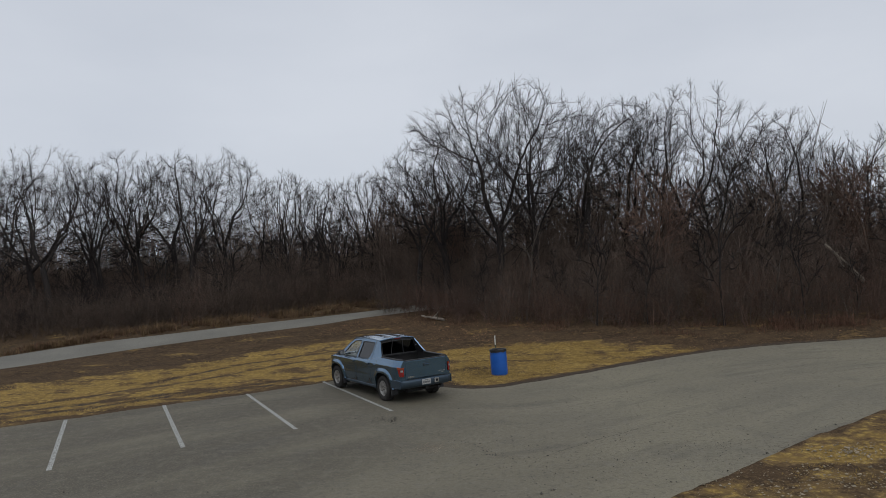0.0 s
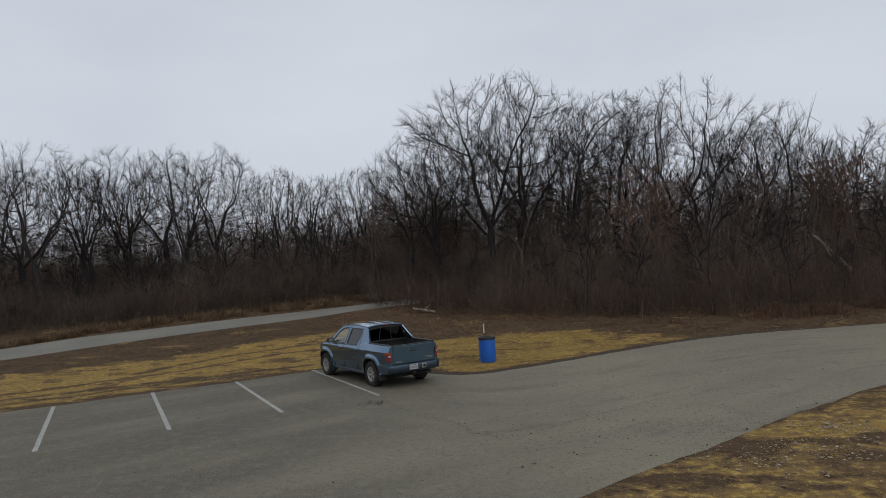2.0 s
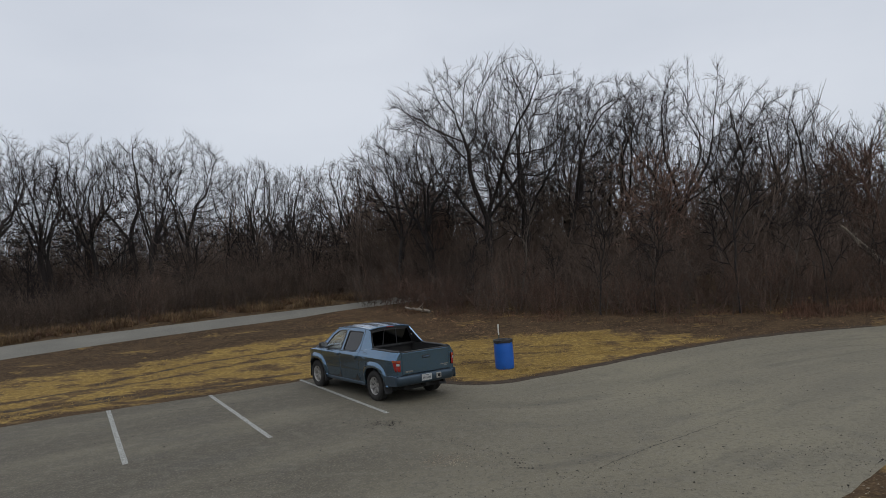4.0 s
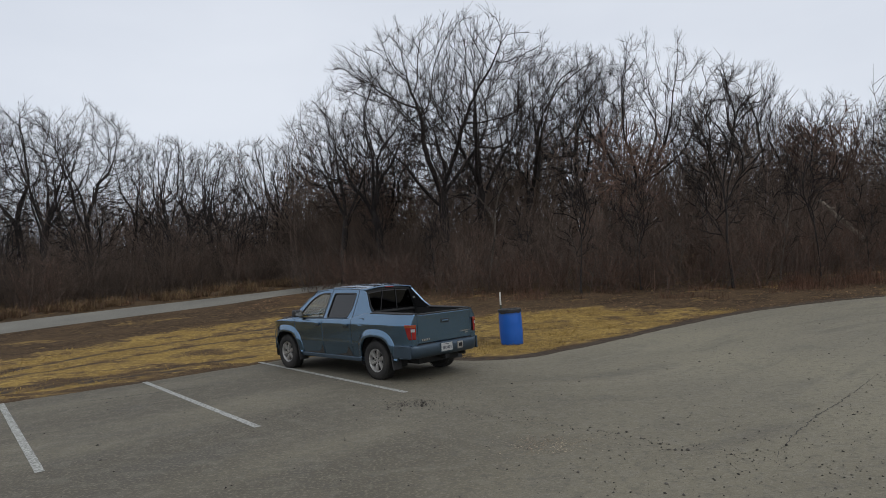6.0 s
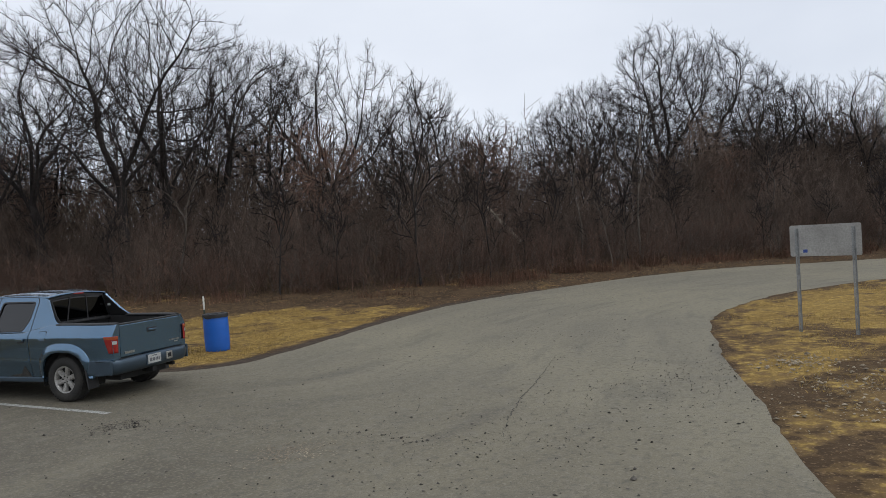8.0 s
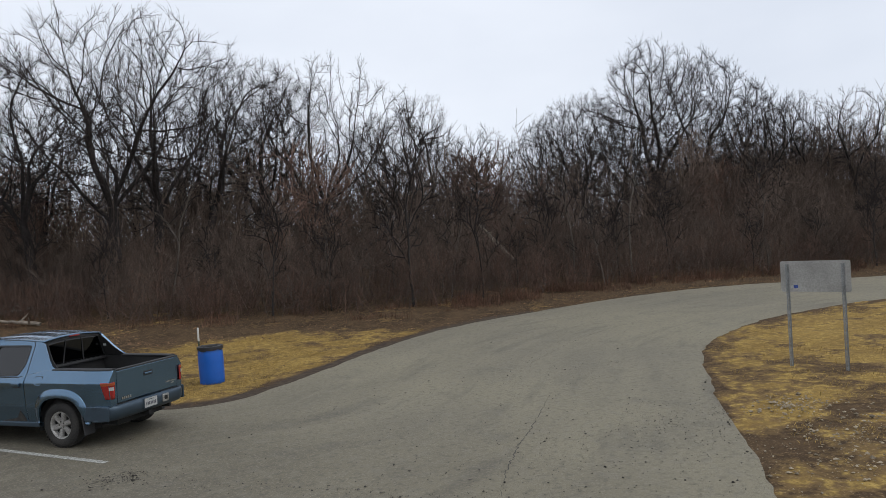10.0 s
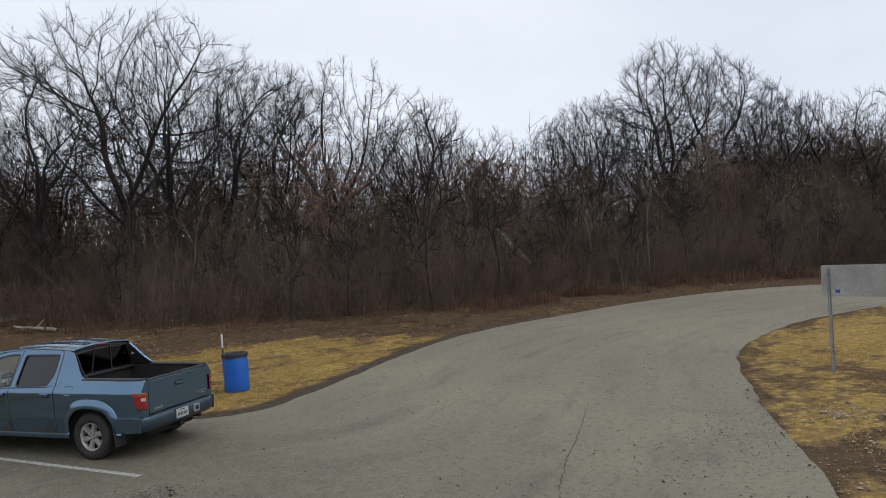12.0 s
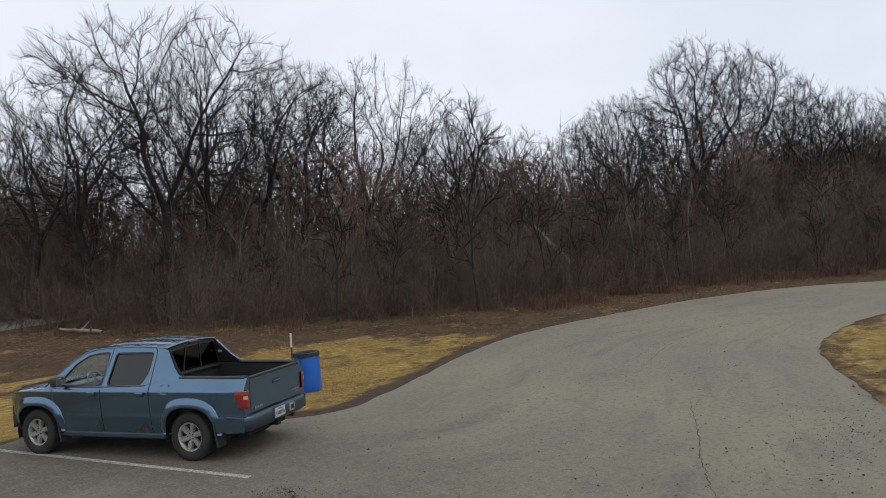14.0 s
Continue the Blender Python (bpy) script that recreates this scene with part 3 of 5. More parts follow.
def grow_crown(seed, tall, fork=0.34, limbs=4, spread=0.6, lean=(0, 0), bow=0.0, wide=0.36, low=0.36, stems=1, targets=1300, fine=0.0070, stout=0.0170, step=0.36, twigs=2.0, bough=0.0112):
    """A bare tree: trunk and first limbs, boughs that fill the crown, then fine twigs on every thin bough."""
    rng = np.random.default_rng(seed)
    pos, par, way = [], [], []

    def chain(start, parent, d, long, n, wander, lift):
        p = start
        for _ in range(n):
            d = unit(d + rng.normal(0, wander, 3) + lift)
            p = p + d * long / n
            pos.append(p)
            par.append(parent)
            way.append(d)
            parent = len(pos) - 1
        return parent

    turn = rng.uniform(0, 6.28)
    for stem in range(stems):
        foot = np.array([rng.normal(0, 0.35), rng.normal(0, 0.35), -0.2]) if stems > 1 else np.array([0, 0, -0.2])
        tilt = np.array([lean[0], lean[1], 0.0]) + (0.16 * np.array([math.cos(turn + 6.28 * stem / stems), math.sin(turn + 6.28 * stem / stems), 0]) if stems > 1 else 0)
        d = unit(np.array([0, 0, 1.0]) + tilt)
        pos.append(foot)
        par.append(-1)
        way.append(d)
        split = chain(foot, len(pos) - 1, d, tall * fork * (1 + 0.12 * stem), 7, 0.05, np.array([bow, 0, 0.0]))
        count = max(2, limbs - stem)
        for i in range(count):
            a = turn + 2.4 * stem + 6.28 * i / count + rng.normal(0, 0.35)
            tip = spread * rng.uniform(0.3, 1.0)
            out = np.array([math.cos(a), math.sin(a), 0.0])
            root = split if i < 3 else par[split]
            chain(pos[root], root, unit(way[split] * math.cos(tip) + out * math.sin(tip)), tall * (1 - fork) * rng.uniform(0.30, 0.48), 8, 0.11, np.array([0, 0, 0.05]))
    room = crown_room(rng, targets, tall, low, wide, lean)
    pos, par, way = colonise(rng, pos, par, way, room, step, 4.5, 1.7 * step, 0.10)
    n = len(pos)
    kids = [[] for _ in range(n)]
    for i, p in enumerate(par):
        if p >= 0:
            kids[p].append(i)
    flow = np.zeros(n)
    for i in range(n - 1, -1, -1):
        flow[i] = sum(flow[k] for k in kids[i]) if kids[i] else 1.0
    radius = bough * flow ** 0.455
    girth = tall * stout
    radius = np.where(radius > 0.03, 0.03 + (radius - 0.03) * (girth - 0.03) / (radius.max() - 0.03), radius)
    wood, crown = [], []
    starts = [(-1, i) for i in range(n) if par[i] < 0]
    while starts:
        root, i = starts.pop()
        line, rad = ([pos[root]], [radius[i]]) if root >= 0 else ([], [])
        while True:
            line.append(pos[i])
            rad.append(radius[i] * (1.5 if par[i] < 0 else 1.0))
            if not kids[i]:
                break
            best = max(kids[i], key=lambda k: flow[k])
            starts += [(i, k) for k in kids[i] if k != best]
            i = best
        if len(line) > 1:
            cut = next((k for k, r in enumerate(rad) if r < 0.024), len(rad))
            if cut > 1:
                wood.append((np.array(line[:cut]), np.array(rad[:cut]), 8 if rad[0] > 0.12 else 6 if rad[0] > 0.05 else 4))
            if cut < len(rad):
                k = max(cut - 1, 0)
                crown.append((np.array(line[k:]), np.array(rad[k:]), 3))
    heart = np.array([lean[0] * tall * 0.5, lean[1] * tall * 0.5, tall * 0.45])
    for i in range(n):
        if radius[i] > 0.035 or par[i] < 0:
            continue
        out = unit(pos[i] - heart)
        for _ in range(4 if not kids[i] else int(twigs + rng.uniform(0, 1))):
            d = unit(aside(rng, way[i], rng.uniform(0.15, 0.85)) + 0.35 * out + np.array([0, 0, 0.12]))
            tp, tr, td = shoot(rng, pos[i] - way[i] * step * rng.uniform(0, 0.8), d, rng.uniform(0.35, 0.95), fine, fine * 0.55, 1, 0.1, 0.03)
            crown.append((tp, tr, 3))
            for _ in range(int(rng.uniform(0.8, 3.2))):
                q, qd = along(tp, rng.uniform(0.15, 0.9))
                wp, wr, _ = shoot(rng, q, unit(aside(rng, qd, rng.uniform(0.3, 0.7)) + np.array([0, 0, 0.12])), rng.uniform(0.2, 0.5), fine * 0.75, fine * 0.45, 1, 0.1, 0.03)
                crown.append((wp, wr, 3))
    k = tall / np.percentile([p[-1, 2] for p, _, _ in crown], 99.3)
    return [(p * k, r, m) for p, r, m in wood], [(p * k, r, m) for p, r, m in crown]


def tree_kind(seed, bark=BARK, twig=TWIG, **shape):
    wood, crown = (grow_tree if "second" in shape else grow_crown)(seed, **shape)
    return tube_mesh("trunk", wood, bark), tube_mesh("crown", crown, twig)


KINDS = {
    "broad": tree_kind(39, tall=14.2, fork=0.33, limbs=6, spread=0.85, wide=0.395, low=0.30, targets=3000, bough=0.0135, twigs=2.4, fine=0.0075),
    "broad_b": tree_kind(34, tall=14.2, fork=0.34, limbs=5, spread=0.85, wide=0.38, low=0.32, targets=2300, bough=0.0125),
    "round": tree_kind(12, tall=13.5, fork=0.34, limbs=5, spread=0.7, wide=0.36, low=0.30, targets=2000),
    "round_b": tree_kind(4, tall=13.5, fork=0.34, limbs=5, spread=0.75, wide=0.36, low=0.32, targets=2000),
    "leaning": tree_kind(17, tall=13.5, fork=0.36, limbs=4, spread=0.6, lean=(0.26, 0), wide=0.28, targets=2000, bough=0.0128),
    "arching": tree_kind(23, tall=11.5, fork=0.50, limbs=5, spread=0.8, lean=(0.55, 0), bow=0.14, wide=0.28, low=0.45, targets=1500, stout=0.020),
    "upright": tree_kind(29, tall=13.0, fork=0.34, limbs=4, spread=0.55, wide=0.27, targets=1800),
    "forked": tree_kind(5, tall=13.0, fork=0.30, limbs=4, spread=0.65, stems=2, wide=0.33, targets=2200),
    "slim": tree_kind(1, tall=11.5, fork=0.42, limbs=4, spread=0.45, wide=0.14, low=0.36, targets=800),
    "thin_a": tree_kind(4, tall=12.0, fork=0.34, limbs=4, spread=0.6, wide=0.30, low=0.28, targets=1100, step=0.44, twigs=1.6, fine=0.0095, bough=0.0155),
    "thin_b": tree_kind(60, tall=12.0, fork=0.32, limbs=4, spread=0.6, wide=0.32, low=0.28, stems=2, targets=1100, step=0.44, twigs=1.6, fine=0.0095, bough=0.0155),
    "pole": tree_kind(47, bark=PALE_BARK, tall=8.5, fork=0.45, limbs=4, spread=0.6, wide=0.2, low=0.2, second=6, third=4, twigs=2, stout=0.0064),
    "pole_b": tree_kind(67, bark=BARK, tall=8.5, fork=0.4, limbs=4, spread=0.5, wide=0.17, low=0.2, second=6, third=4, twigs=2, stout=0.0060),
    "understory": tree_kind(53, bark=BRUSH, twig=BRUSH, tall=8.0, fork=0.16, limbs=3, spread=1.0, wide=0.42, low=0.05, second=6, third=5, twigs=1, stems=3, fine=0.014, joints=1),
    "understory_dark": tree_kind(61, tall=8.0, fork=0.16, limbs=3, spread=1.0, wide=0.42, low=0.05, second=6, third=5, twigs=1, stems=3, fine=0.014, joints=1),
    "understory_red": tree_kind(59, bark=RED_BRUSH, twig=RED_BRUSH, tall=7.0, fork=0.14, limbs=3, spread=1.0, wide=0.44, low=0.05, second=6, third=5, twigs=1, stems=3, fine=0.014, joints=1),
}
TALL = {"broad": 14.2, "broad_b": 14.2, "round": 13.5, "round_b": 13.5, "leaning": 13.5, "arching": 11.5, "upright": 13.0, "forked": 13.0, "slim": 11.5, "thin_a": 12.0, "thin_b": 12.0, "pole": 8.5, "pole_b": 8.5, "understory": 8.0, "understory_dark": 8.0, "understory_red": 7.0}


def tree(kind, x, y, tall, turn, label, group="trees of the wood"):
    trunk, crown = KINDS[kind]
    tall *= 1.02 if group == "trees of the wood" else 1.0
    k = tall / TALL[kind]
    ob = thing("tree", label, "tree", group, pose(x, y, height(x, y), 0, 0, turn) @ Matrix.Diagonal((k, k, k, 1)))
    for name, me in (("trunk", trunk), ("crown", crown)):
        p = new(name, me)
        p.parent = ob


WOODLAND = "tall bare deciduous tree with dark bark and fine twigs"
for kind, x, y, tall, turn in (
    ("broad", 0.9, 43, 13.7, 40), ("round_b", -2.4, 43.5, 11.6, 10), ("upright", -4.6, 45, 9.8, 130), ("upright", 3.2, 45, 13.6, 75),
    ("leaning", 5.6, 46, 12.7, 0), ("forked", 9.8, 49, 13.0, 30), ("broad_b", 13.5, 48, 13.4, 200), ("arching", 14.0, 45.6, 11.2, 5),
    ("round", 19.3, 47.5, 9.8, 220), ("slim", 22.1, 46, 10.2, 0), ("slim", 23.8, 46, 9.2, 140), ("thin_a", 27.5, 50, 9.8, 0),
    ("thin_b", -10.3, 56, 9.4, 20), ("thin_a", -15.2, 62, 9.8, 60), ("thin_b", -17.4, 60, 10.2, 100), ("thin_a", -21.1, 61, 9.6, 200),
    ("round", -22.9, 58, 12.6, 260), ("thin_b", -26.8, 58, 12.8, 300), ("round_b", -31.5, 58, 13.2, 330), ("thin_b", -37, 60, 12.4, 10),
    ("broad_b", -35.0, 50, 13.2, 90), ("leaning", -32.5, 48, 12.0, 160), ("round", -43, 52, 13.0, 50),
    ("thin_a", 33.5, 54, 9.5, 70), ("thin_b", 37.5, 53, 10.5, 20), ("round_b", 39.0, 49.8, 12.4, 80), ("broad", 40.5, 43.5, 15.3, 300), ("round_b", 36.5, 48.0, 12.0, 200),
    ("round", 43.4, 41.0, 14.2, 190), ("broad_b", 46.0, 38.0, 11.4, 110), ("round_b", 48.5, 36.0, 10.0, 150), ("thin_a", 49.5, 32.5, 10.0, 250), ("thin_a", 53.0, 28.0, 11.0, 10),
):
    tree(kind, x, y, tall, turn, WOODLAND)


UNDER = "leafless understory tree of many grey-brown stems, tangled with vines"
rng = np.random.default_rng(8)
WOOD_EDGE = [(-6.3, 44.0), (-4.4, 41.4), (-2.4, 39.5), (-0.9, 37.8), (0.9, 36.4), (2.9, 35.5), (4.9, 34.7), (7.2, 33.4), (10.1, 32.2), (12.6, 32.0), (15.0, 32.0), (18.0, 31.6), (21.8, 31.2), (27.0, 30.2), (31.5, 28.2), (36, 26.0), (42, 23), (50, 19)]
for i, (x, y) in enumerate(resample(WOOD_EDGE, 15)):
    for back, tall in ((8.5, 8.0 if x < 30 else 6.0),):
        kind = "understory_red" if i % 3 == 1 else "understory"
        tree(kind, x + 0.3 * back + rng.normal(0, 0.7), y + back + rng.normal(0, 0.7), tall * rng.uniform(0.85, 1.12), rng.uniform(0, 360), UNDER, "understory trees")
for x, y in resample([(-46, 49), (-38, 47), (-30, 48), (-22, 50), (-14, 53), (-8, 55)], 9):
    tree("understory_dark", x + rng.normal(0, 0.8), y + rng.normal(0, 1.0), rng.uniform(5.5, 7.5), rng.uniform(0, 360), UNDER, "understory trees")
for kind, x, y, tall, turn in (
    ("thin_a", -28, 66, 12, 30), ("thin_b", -12, 67, 11, 70), ("thin_b", -20, 66, 11.5, 140), ("thin_a", -36, 64, 12.5, 200), ("thin_a", -44, 60, 13, 80), ("thin_b", -6, 58, 10.5, 0), ("thin_a", -25, 55, 11.5, 290), ("thin_b", -32, 53.5, 11.5, 200), ("thin_a", 2, 56, 11, 190), ("thin_b", 8, 58, 11.5, 250), ("thin_a", 15, 57, 11.5, 20),
    ("thin_b", 21, 56, 11, 310), ("thin_b", -2.5, 50, 10.5, 15), ("thin_a", 3.2, 50.5, 11.5, 95), ("thin_b", 7.4, 52, 11.5, 160), ("thin_a", 12, 53, 11, 330), ("thin_b", 35, 51, 9.6, 60), ("thin_a", 38.5, 53, 11.5, 130), ("thin_b", 42.5, 47, 12.0, 210), ("thin_a", 45.5, 43.5, 11.5, 280), ("thin_b", 49.5, 39.5, 10.0, 350), ("thin_a", -29.5, 56, 11.5, 40), ("thin_b", -14, 57, 9.5, 140), ("thin_a", 28, 58, 10, 100), ("thin_b", 46, 50, 11.5, 40), ("thin_a", 52, 44, 11.0, 220),
):
    tree(kind, x, y, tall, turn, "bare tree standing deep in the wood", "trees deep in the wood")


# ---- thicket under the trees ----
def grow_thicket(seed, stems, tall, wide, shoots=13):
    rng = np.random.default_rng(seed)
    out = []
    for _ in range(stems):
        foot = np.array([rng.uniform(-wide, wide), rng.uniform(-wide, wide), -0.1])
        h = tall * rng.uniform(0.4, 1.0)
        sp, sr, _ = shoot(rng, foot, unit(np.array([rng.normal(0, 0.3), rng.normal(0, 0.3), 1])), h, rng.uniform(0.008, 0.018), 0.005, 3, 0.16, 0.05)
        out.append((sp, sr, 3))
        for _ in range(shoots):
            a, ad = along(sp, rng.uniform(0.08, 0.98))
            tp, tr, _ = shoot(rng, a, aside(rng, ad, rng.uniform(0.4, 1.3)), rng.uniform(0.4, 1.4), 0.0075, 0.004, 1, 0.25, 0.02)
            out.append((tp, tr, 3))
    return out


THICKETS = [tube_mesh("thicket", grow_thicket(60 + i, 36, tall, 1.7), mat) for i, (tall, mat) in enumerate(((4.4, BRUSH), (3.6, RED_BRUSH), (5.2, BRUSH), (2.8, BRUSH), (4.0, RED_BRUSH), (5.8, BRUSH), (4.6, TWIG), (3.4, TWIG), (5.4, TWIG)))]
rng = np.random.default_rng(5)


def thicket(which, x, y, k, turn):
    ob = new("thicket", THICKETS[which])
    ob.matrix_world = pose(x, y, height(x, y), 0, 0, turn) @ Matrix.Diagonal((k, k, k, 1))
    tagged(ob, "tangled leafless brown brush at the wood's edge", "shrub", "undergrowth", "stuff")


for x, y in resample(WOOD_EDGE, 21):
    for row in range(3):
        jx, jy = rng.normal(0, 0.6, 2)
        back = 1.4 + 2.5 * row
        thicket(int(rng.integers(0, 6)), x + jx + 0.25 * back, y + jy + back, rng.uniform(0.8, 1.15) * (0.65, 0.9, 1.1)[row], rng.uniform(0, 360))
PALE_THICKETS = [tube_mesh("thicket", grow_thicket(91 + i, 8, tall, 1.2, 9), PALE_BARK) for i, tall in enumerate((3.4, 2.6, 4.2))]
for i, (x, y) in enumerate(resample(WOOD_EDGE, 30)):
    ob = new("thicket", PALE_THICKETS[i % 3])
    px, py = x + rng.normal(0, 0.5), y + 0.4 + abs(rng.normal(0, 0.6))
    k = rng.uniform(0.6, 1.05)
    ob.matrix_world = pose(px, py, height(px, py), 0, 0, rng.uniform(0, 360)) @ Matrix.Diagonal((k, k, k, 1))
    tagged(ob, "thin pale leafless stems before the darker brush", "shrub", "undergrowth", "stuff")
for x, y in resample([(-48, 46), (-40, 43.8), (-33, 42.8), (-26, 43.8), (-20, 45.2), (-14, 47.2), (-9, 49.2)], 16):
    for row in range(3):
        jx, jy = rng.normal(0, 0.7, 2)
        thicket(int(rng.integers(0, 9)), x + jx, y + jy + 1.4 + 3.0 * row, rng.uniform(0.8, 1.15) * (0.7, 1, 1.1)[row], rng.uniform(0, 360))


def deep_wood(name, line, rows, step, gap, tall, seed, count, mat=BRUSH, thick=1.0, label="dense leafless undergrowth deep inside the wood"):
    """Many thin stems and side shoots that close the wood behind its edge, as one mesh."""
    rng = np.random.default_rng(seed)
    root = np.repeat(np.array(resample(line, count)), rows * step, axis=0)
    row = np.tile(np.repeat(np.arange(rows), step), count)
    n = len(root)
    root[:, 0] += rng.uniform(-1.3, 1.3, n) + 0.3 * gap * row
    root[:, 1] += gap * row + rng.uniform(-gap, gap, n) / 2
    foot = np.array([(x, y, height(x, y) - 0.1) for x, y in root])
    patch = np.array([1 + 0.7 * noise.noise((x * 0.35, y * 0.35, seed)) for x, y in root])
    long = tall * rng.uniform(0.45, 1.0, n) * patch
    tilt = 0.3 if thick == 1 else 0.5
    way = np.column_stack([rng.normal(0, tilt, n), rng.normal(0, tilt, n), np.ones(n)])
    stem = [foot]
    for _ in range(3):
        way = way / np.linalg.norm(way, axis=1, keepdims=True) + rng.normal(0, 0.16, (n, 3)) + np.array([0, 0, 0.05])
        stem.append(stem[-1] + way * (long / 3)[:, None])
    stem = np.stack(stem, 1)
    girth = rng.uniform(0.02, 0.05, n) * thick
    out = [(p, np.linspace(g, 0.012 * thick, 4), 3) for p, g in zip(stem, girth)]
    for _ in range(11):
        u = rng.uniform(0.1, 0.98, n) * 3
        k, f = u.astype(int), (u % 1)[:, None]
        a, b = stem[np.arange(n), k], stem[np.arange(n), k + 1]
        side = unit_rows(unit_rows(b - a) + unit_rows(rng.normal(0, 1, (n, 3))) * rng.uniform(0.3, 1.5, n)[:, None])
        root = a * (1 - f) + b * f
        tip = root + side * (rng.uniform(0.8, 2.2, n) * min(1, tall / 5))[:, None]
        out += [(p, (0.018 * thick, 0.010 * thick), 3) for p in np.stack([root, tip], 1)]
    ob = new(name, tube_mesh(name, out, mat))
    tagged(ob, label, "wood", kind="stuff")


deep_wood("deep_undergrowth", [(-7, 50), (-1, 48.5), (6, 48), (14, 47.5), (22, 48), (29, 46.5)], 3, 17, 3.2, 7.6, 71, 29)
deep_wood("deep_undergrowth", [(30, 46), (36, 44), (41, 40), (46, 35), (52, 29)], 3, 15, 3.2, 7.2, 75, 21)
deep_wood("deep_undergrowth", [(-58, 56), (-44, 56), (-34, 58), (-24, 61), (-14, 64), (-4, 62)], 4, 13, 3.0, 7.0, 73, 42)
deep_wood("deep_undergrowth", [(52, 52), (58, 44), (64, 34), (68, 24)], 3, 12, 4.0, 6.5, 79, 26)

BRAMBLE = "low tangle of thin leafless brambles along the wood's foot"
deep_wood("brambles", [(x + 0.2, y + 0.5) for x, y in WOOD_EDGE], 2, 10, 1.5, 2.2, 83, 44, RED_BRUSH, 0.42, BRAMBLE)
deep_wood("brambles", [(x + 0.5, y + 3.2) for x, y in WOOD_EDGE], 2, 11, 1.8, 4.0, 85, 40, BRUSH, 0.5, BRAMBLE)
deep_wood("brambles", [(-48, 45), (-40, 42.8), (-33, 41.8), (-26, 42.8), (-20, 44.2), (-14, 46.2), (-9, 48.2)], 3, 10, 2.0, 3.0, 87, 36, BRUSH, 0.5, BRAMBLE)


# ---- pickup truck ----
PAINT = material("steel_blue_paint", (0.108, 0.192, 0.285), 0.24, (0.100, 0.178, 0.266), 1.5, 90, metal=0.95, coat=0.9, fine_amount=0.05)
PAINT_DULL = material("blue_bumper_paint", (0.062, 0.090, 0.120), 0.45, (0.054, 0.080, 0.106), 2.0, 60, metal=0.75, coat=0.25, fine_amount=0.08)
TRIM = material("black_trim", (0.016, 0.016, 0.017), 0.55, (0.024, 0.024, 0.025), 6.0, 80)
LINER = material("bed_liner", (0.014, 0.0135, 0.0135), 0.75, (0.022, 0.021, 0.020), 4.0, 70, bump=0.002)
RUBBER = material("tyre_rubber", (0.030, 0.029, 0.028), 0.9, (0.045, 0.042, 0.038), 5.0, 60, bump=0.002, spec=0.2)
ALLOY = material("alloy", (0.42, 0.41, 0.39), 0.42, (0.30, 0.29, 0.27), 7.0, 60, metal=0.6)
DARK = material("underbody", (0.010, 0.010, 0.010), 0.9, (0.016, 0.016, 0.015), 4.0, 40)
CABIN = material("cabin_trim", (0.21, 0.22, 0.21), 0.85, (0.16, 0.17, 0.16), 4.0, 60)
RED_LENS = material("red_lens", (0.30, 0.012, 0.010), 0.15, (0.22, 0.010, 0.008), 6.0, 60, coat=0.8, fine_amount=0.1)
AMBER_LENS = material("amber_lens", (0.30, 0.060, 0.016), 0.15, (0.34, 0.05, 0.012), 6.0, 60, coat=0.8, fine_amount=0.1)
CLEAR_LENS = material("clear_lens", (0.40, 0.40, 0.39), 0.15, (0.3, 0.3, 0.29), 6.0, 60, coat=0.8, fine_amount=0.1)
CHROME = material("chrome", (0.62, 0.62, 0.62), 0.22, (0.5, 0.5, 0.5), 6.0, 60, metal=1.0, fine_amount=0.1)
MUD = material("mud", (0.030, 0.028, 0.026), 0.9, (0.05, 0.046, 0.04), 9.0, 60)
PLATE = material("plate_white", (0.44, 0.45, 0.44), 0.5, (0.36, 0.37, 0.36), 6.0, 60)
INK = material("plate_ink", (0.10, 0.10, 0.12), 0.6)


def glass(name, tint, gloss):
    m = bpy.data.materials.new(name)
    m.use_nodes = True
    nt = m.node_tree
    n, l = nt.nodes, nt.links
    n.remove(n["Principled BSDF"])
    see, shine, mix, fr = n.new("ShaderNodeBsdfTransparent"), n.new("ShaderNodeBsdfGlossy"), n.new("ShaderNodeMixShader"), n.new("ShaderNodeLayerWeight")
    see.inputs["Color"].default_value = tint
    shine.inputs["Roughness"].default_value = 0.03
    fr.inputs["Blend"].default_value = 0.5
    steep, share = n.new("ShaderNodeMath"), n.new("ShaderNodeMath")
    steep.operation, steep.inputs[1].default_value = "POWER", 4.0
    share.operation, share.inputs[1].default_value, share.inputs[2].default_value = "MULTIPLY_ADD", 0.8, gloss
    l.new(fr.outputs["Facing"], steep.inputs[0])
    l.new(steep.outputs[0], share.inputs[0])
    l.new(share.outputs[0], mix.inputs[0])
    l.new(see.outputs[0], mix.inputs[1])
    l.new(shine.outputs[0], mix.inputs[2])
    l.new(mix.outputs[0], n["Material Output"].inputs[0])
    return m


CLEAR_GLASS, DARK_GLASS = glass("door_glass", (0.93, 0.96, 0.94, 1), 0.03), glass("privacy_glass", (0.07, 0.07, 0.075, 1), 0.075)
REAR_GLASS = glass("rear_glass", (0.02, 0.02, 0.022, 1), 0.055)
REAR_AXLE, FRONT_AXLE, HUB = 1.07, 4.27, 0.375


